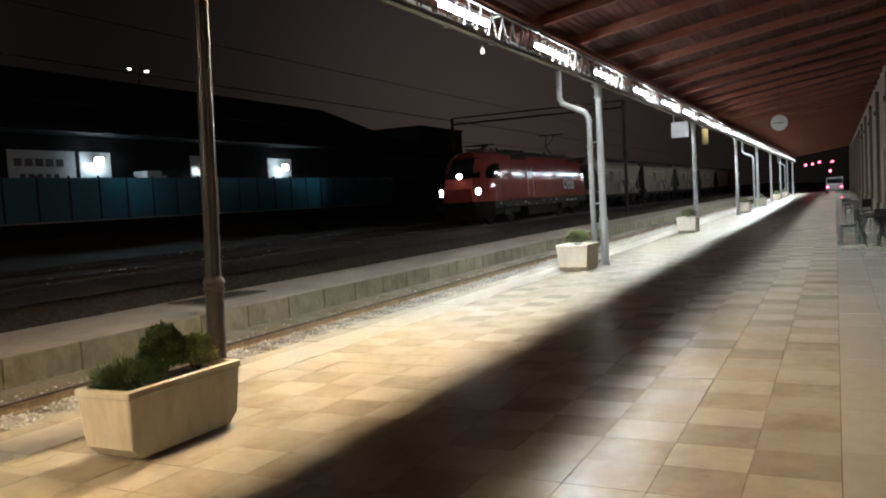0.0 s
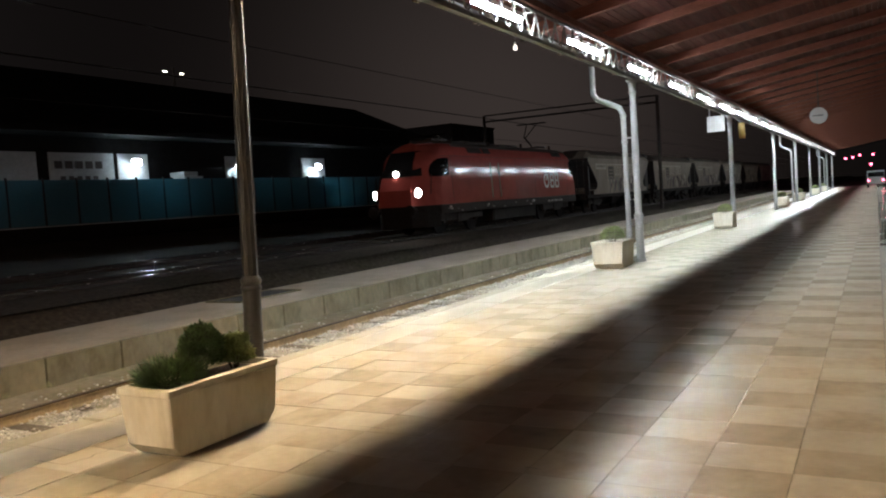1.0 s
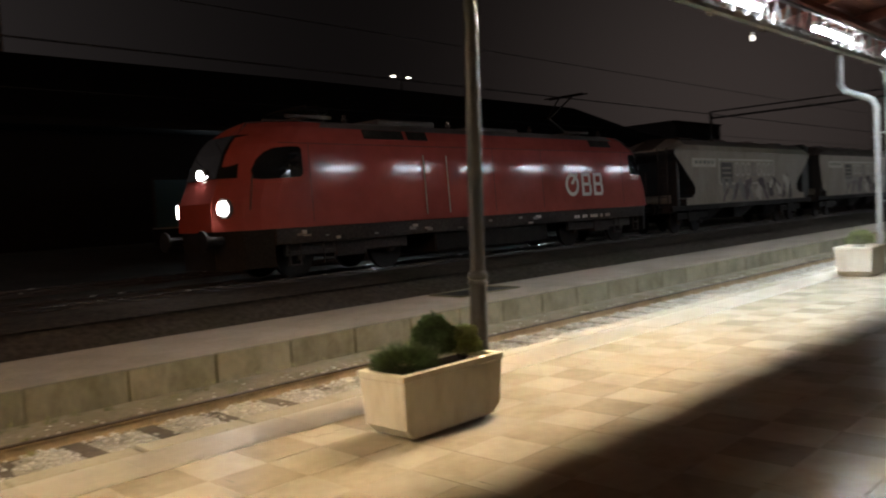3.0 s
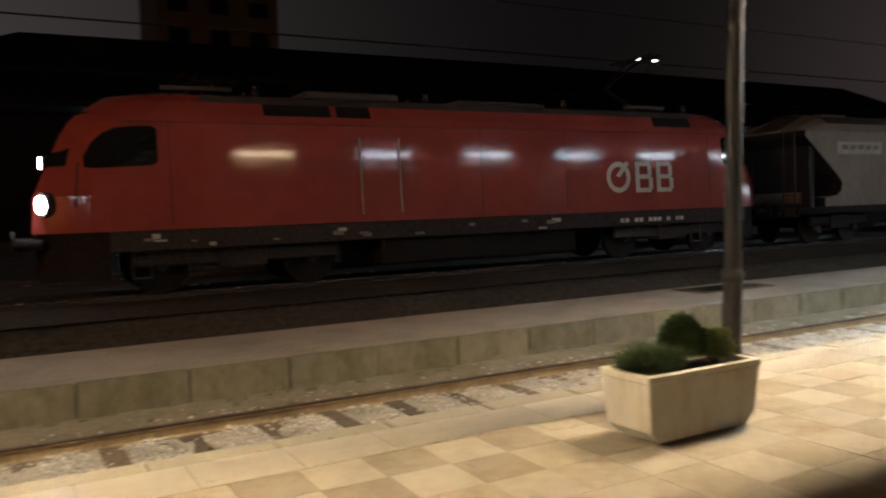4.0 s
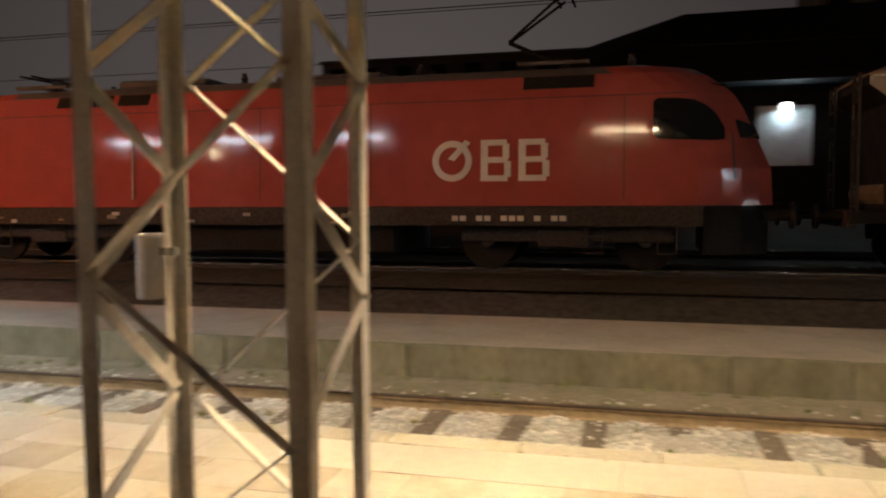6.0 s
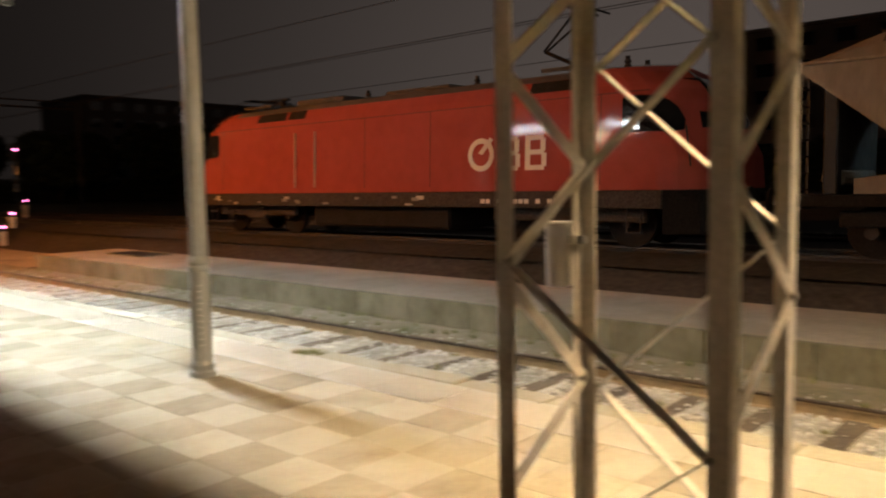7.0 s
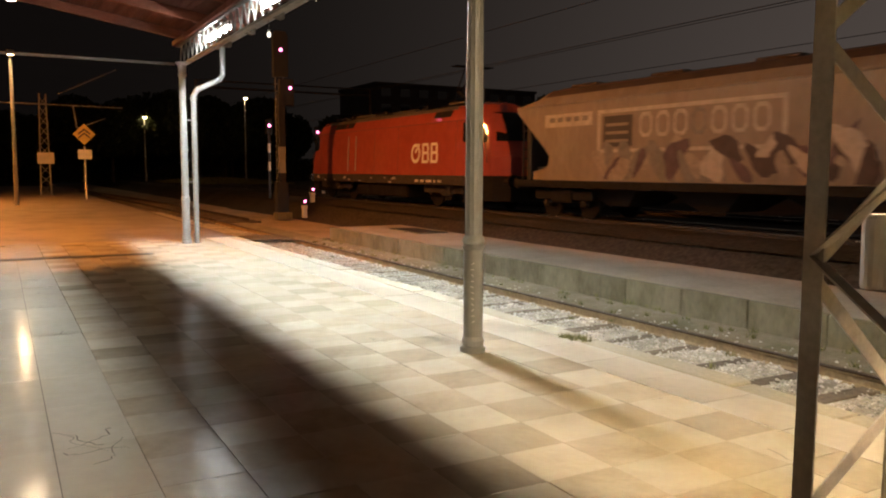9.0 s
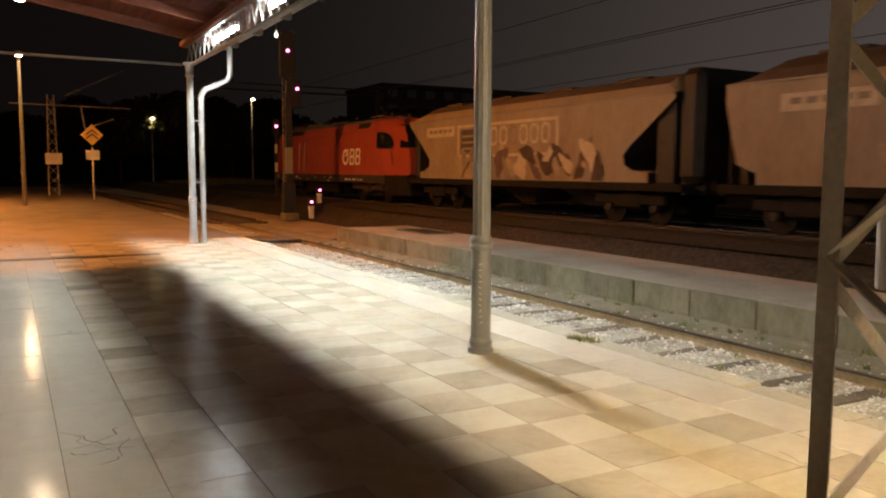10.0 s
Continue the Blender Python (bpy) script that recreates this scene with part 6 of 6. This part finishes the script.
def build_paving(p):
    S = 0.5
    deep = 0.5237          # courses beside the building are a little deeper
    tiles = {(h, odd): slab_mesh(0.497, h, "floor_tile", M_TILE_L if odd else M_TILE_D) for h in (S, deep) for odd in (0, 1)}
    rng = random.Random(2)
    verts, faces, mats = [], [], []
    near = 0
    cells = []
    for i in range(int(X_END / 0.497), int(X_FAR / 0.497)):
        for j in range(-10, 2):
            x, y = i * 0.497 - 0.04, j * S
            lim = -3.0 if x < 4 else -4.7
            h = S
            if x > 4 and j < -1:
                y, h = -0.5 + (j + 1) * deep, deep
            if y < lim:
                continue
            cells.append((x, y, h, (i + j) % 2))
    for x, y, h, odd in cells:
        if -3 <= x < 14.5 and -2.5 <= y < 1.0 and near < 300 and (x >= 7.5 or x < 3.5):
            t = new("floor_tile", tiles[h, odd])
            t.parent = p
            t.matrix_basis = pose(x, y, rng.uniform(-0.0012, 0.0012), rng.uniform(-.08, .08), rng.uniform(-.08, .08), 0)
            near += 1
        else:
            b = len(verts)
            z = rng.uniform(-0.0012, 0.0012)
            for zz in (-0.012, z):
                for a, c in ((0.0022, 0.0022), (0.4948, 0.0022), (0.4948, h - 0.0022), (0.0022, h - 0.0022)):
                    verts.append((x + a, y + c, zz))
            faces += [(b + 4, b + 5, b + 6, b + 7), (b, b + 1, b + 5, b + 4), (b + 1, b + 2, b + 6, b + 5), (b + 2, b + 3, b + 7, b + 6), (b + 3, b, b + 4, b + 7)]
            mats += [0 if odd else 1] * 5
    r = raw("far_tiles", verts, faces, [M_TILE_L, M_TILE_D], p, mats)
    tagged(r, kind="stuff")
    # border slabs along the edge, coping stones, slabs by the wall
    edge = slab_mesh(0.75, 0.60, "edge_slab", M_EDGE)
    bm = boxes((0.004, 0.996, 0.0, 0.30, -0.16, 0.0, 0.018))
    cope = bpy.data.meshes.new("coping_stone")
    bm.to_mesh(cope)
    bm.free()
    cope.materials.append(M_COPING)
    for k in range(64):
        x = X_END + 0.75 * k
        s = new("edge_slab", edge)
        s.parent = p
        s.matrix_basis = pose(x, 1.0, rng.uniform(-0.001, 0.002))
    for k in range(60):
        s = new("coping_stone", cope)
        s.parent = p
        s.matrix_basis = pose(X_END + 1.0 * k, 1.605 + rng.uniform(-0.012, 0.012), rng.uniform(-0.012, 0.004), rng.uniform(-1, 1), rng.uniform(-.3, .3), rng.uniform(-.5, .5))
    part("far_edge", boxes((X_END + 48, X_FAR, 1.0, 1.6, -0.012, 0.0), (X_END + 60, X_FAR, 1.605, 1.9, -0.16, -0.002)), M_EDGE, p)
    big = slab_mesh(1.0, 0.5, "wall_slab", M_SLAB)
    for i in range(int(X_END), int(X_FAR)):
        for j in range(8):
            lim = -3.0 if i < 4 else -4.69
            y = lim - 0.5 * (j + 1)
            if y < WALLY - 0.4:
                continue
            if i < 40:
                s = new("wall_slab", big)
                s.parent = p
                s.matrix_basis = pose(i, y, rng.uniform(-0.0015, 0.0015), rng.uniform(-.05, .05), 0, 0)
    part("closing_slab", boxes((4.003, 4.431, -4.688, -3.74, -0.012, 0.0), (4.003, 4.431, -3.735, -3.003, -0.012, 0.0)), M_SLAB, p)
    part("far_wall_slabs", boxes((40, X_FAR, WALLY, -4.69, -0.012, 0.0)), M_SLAB, p)


def build_cracks():
    """Hairline cracks that wander over the paving."""
    rng = random.Random(77)
    verts, faces = [], []
    starts = [(-1.3, -3.12, -40), (-1.25, -3.40, 10), (-0.95, -3.2, 200), (-0.9, -3.45, 70), (-0.6, -3.3, 150), (-5.2, -3.2, 20), (-4.9, -3.45, 80), (-8.4, -3.3, 30), (0.6, -4.2, 60), (-3.2, -0.3, 15), (6.6, 0.4, 5), (12.4, 0.2, 40), (14.2, -1.2, 200), (1.2, 0.6, 20), (9.0, 0.8, 0), (16.5, -0.2, 90)]
    for x, y, a in starts:
        w = rng.uniform(0.003, 0.006)
        base = a = math.radians(a)
        for k in range(rng.randint(7, 12)):
            n = (-math.sin(a) * w, math.cos(a) * w)
            verts += [(x - n[0], y - n[1], 0.0035), (x + n[0], y + n[1], 0.0035)]
            b = len(verts)
            if k:
                faces.append((b - 4, b - 2, b - 1, b - 3))
            a = base + rng.uniform(-0.9, 0.9)
            st = rng.uniform(0.03, 0.09)
            x, y = x + st * math.cos(a), y + st * math.sin(a)
            w *= 0.92
    # chipped joints between the tiles
    for _ in range(150):
        along = rng.random() < 0.5
        x, y = 0.5 * rng.randint(-24, 34), 0.5 * rng.choice((-5, -4, -3, -2, -1, 0, 1, 2))
        if along:
            x += rng.uniform(0, 0.4)
        else:
            y -= rng.uniform(0, 0.3)
        ln, n = rng.uniform(0.08, 0.45), 6
        for k in range(n):
            f = k / (n - 1)
            w = rng.uniform(0.001, 0.0055) * (1 - abs(2 * f - 1) * 0.7)
            o = rng.uniform(-0.002, 0.002)
            if along:
                verts += [(x + ln * f, y + o - w, 0.0032), (x + ln * f, y + o + w, 0.0032)]
            else:
                verts += [(x + o + w, y + ln * f, 0.0032), (x + o - w, y + ln * f, 0.0032)]
            if k:
                b = len(verts)
                faces.append((b - 4, b - 2, b - 1, b - 3))
    c = raw("paving_cracks", verts, faces, M_GROUT)
    tagged(c, "dark hairline cracks in the platform paving", "cracks", kind="stuff")
    d = empty("drain_channel", pose(-13.4, 0, 0))
    tagged(d, "dark drain channel across the platform end", "drain", kind="structure")
    part("grating", boxes((-0.11, 0.11, WALLY, -0.9, 0.003, 0.008)), M_UNDER, d)
    part("rim", boxes((-0.16, -0.11, WALLY, -0.9, 0.003, 0.010), (0.11, 0.16, WALLY, -0.9, 0.003, 0.010)), M_GROUT, d)


# ---- build all ----
build_ground()
platform = build_platform()
build_road()
build_yard()
build_near_track()
build_main_track()
build_island()
build_canopy()
build_girder()
build_lamps()
build_bulbs()
build_columns()
build_building()
build_planters()
build_mast()
LOCO = build_loco()
WAGON = build_wagon()
STEEP_WAGON = build_wagon(True)
build_signal()
build_sign()
build_background()
build_tree_belt()
build_verge()
build_platform_things()
street_lamp("street_lamp", -22.8, -5.4, 11.0, M_SODIUM, "orange sodium lamp over the service road", 1.0)
# unseen lamp added under the roof to brighten the border slabs
pendant = empty("pendant_lamp", pose(-12.5, -3.4, 5.05))
tagged(pendant, "unseen warm white pendant added to light the border slabs", "lamp")
part("stem", tubes(((0, 0, 0.1), (0, 0, roof_z(-3.4) + 0.1 - 5.05), 0.015)), M_POST, pendant)
part("shade", lathe([(0.05, 0.12), (0.16, 0.06), (0.18, 0.0), (0.165, 0.0), (0.04, 0.10)], 20), M_FIXT, pendant)
part("globe", lathe([(0.03, 0.05), (0.10, 0.02), (0.12, -0.05), (0.08, -0.11), (0.02, -0.13)], 16), M_SLABFILL, pendant, "glowing globe")
# out-of-view lamp added to brighten the far yard
street_lamp("street_lamp", -45, -6.5, 9.5, M_SODIUM, "unseen shielded orange lamp added to light the far yard", 1.0, shield=True)
build_ballast()
build_weeds()
build_cracks()
build_paving(platform)


def motions():
    """The train runs towards falling x; its wheels roll."""
    step = 16.5
    wagons = [WAGON, STEEP_WAGON] + [copy_thing(WAGON, pose(0, 0, 0)) for _ in range(4)]
    def roll(thing, radius):
        for c in thing.children:
            if c.name.startswith("wheelset"):
                at = c.matrix_basis.translation.x
                rows = []
                for k in range(151):
                    t = k / 15
                    gone = RUN[0][1] - float(np.interp(t, [r[0] for r in RUN], [r[1] for r in RUN]))
                    rows.append((t, pose(at, 0, radius) @ Matrix.Rotation(-gone / radius, 4, "Y")))
                walk(c, rows)

    roll(LOCO, 0.57)
    walk(LOCO, [(t, pose(x, TRACK, RAILZ)) for t, x in RUN])
    for k, w in enumerate(wagons):
        roll(w, 0.46)
        walk(w, [(t, pose(x + 18.85 + 1.45 + step * k, TRACK, RAILZ)) for t, x in RUN])


motions()
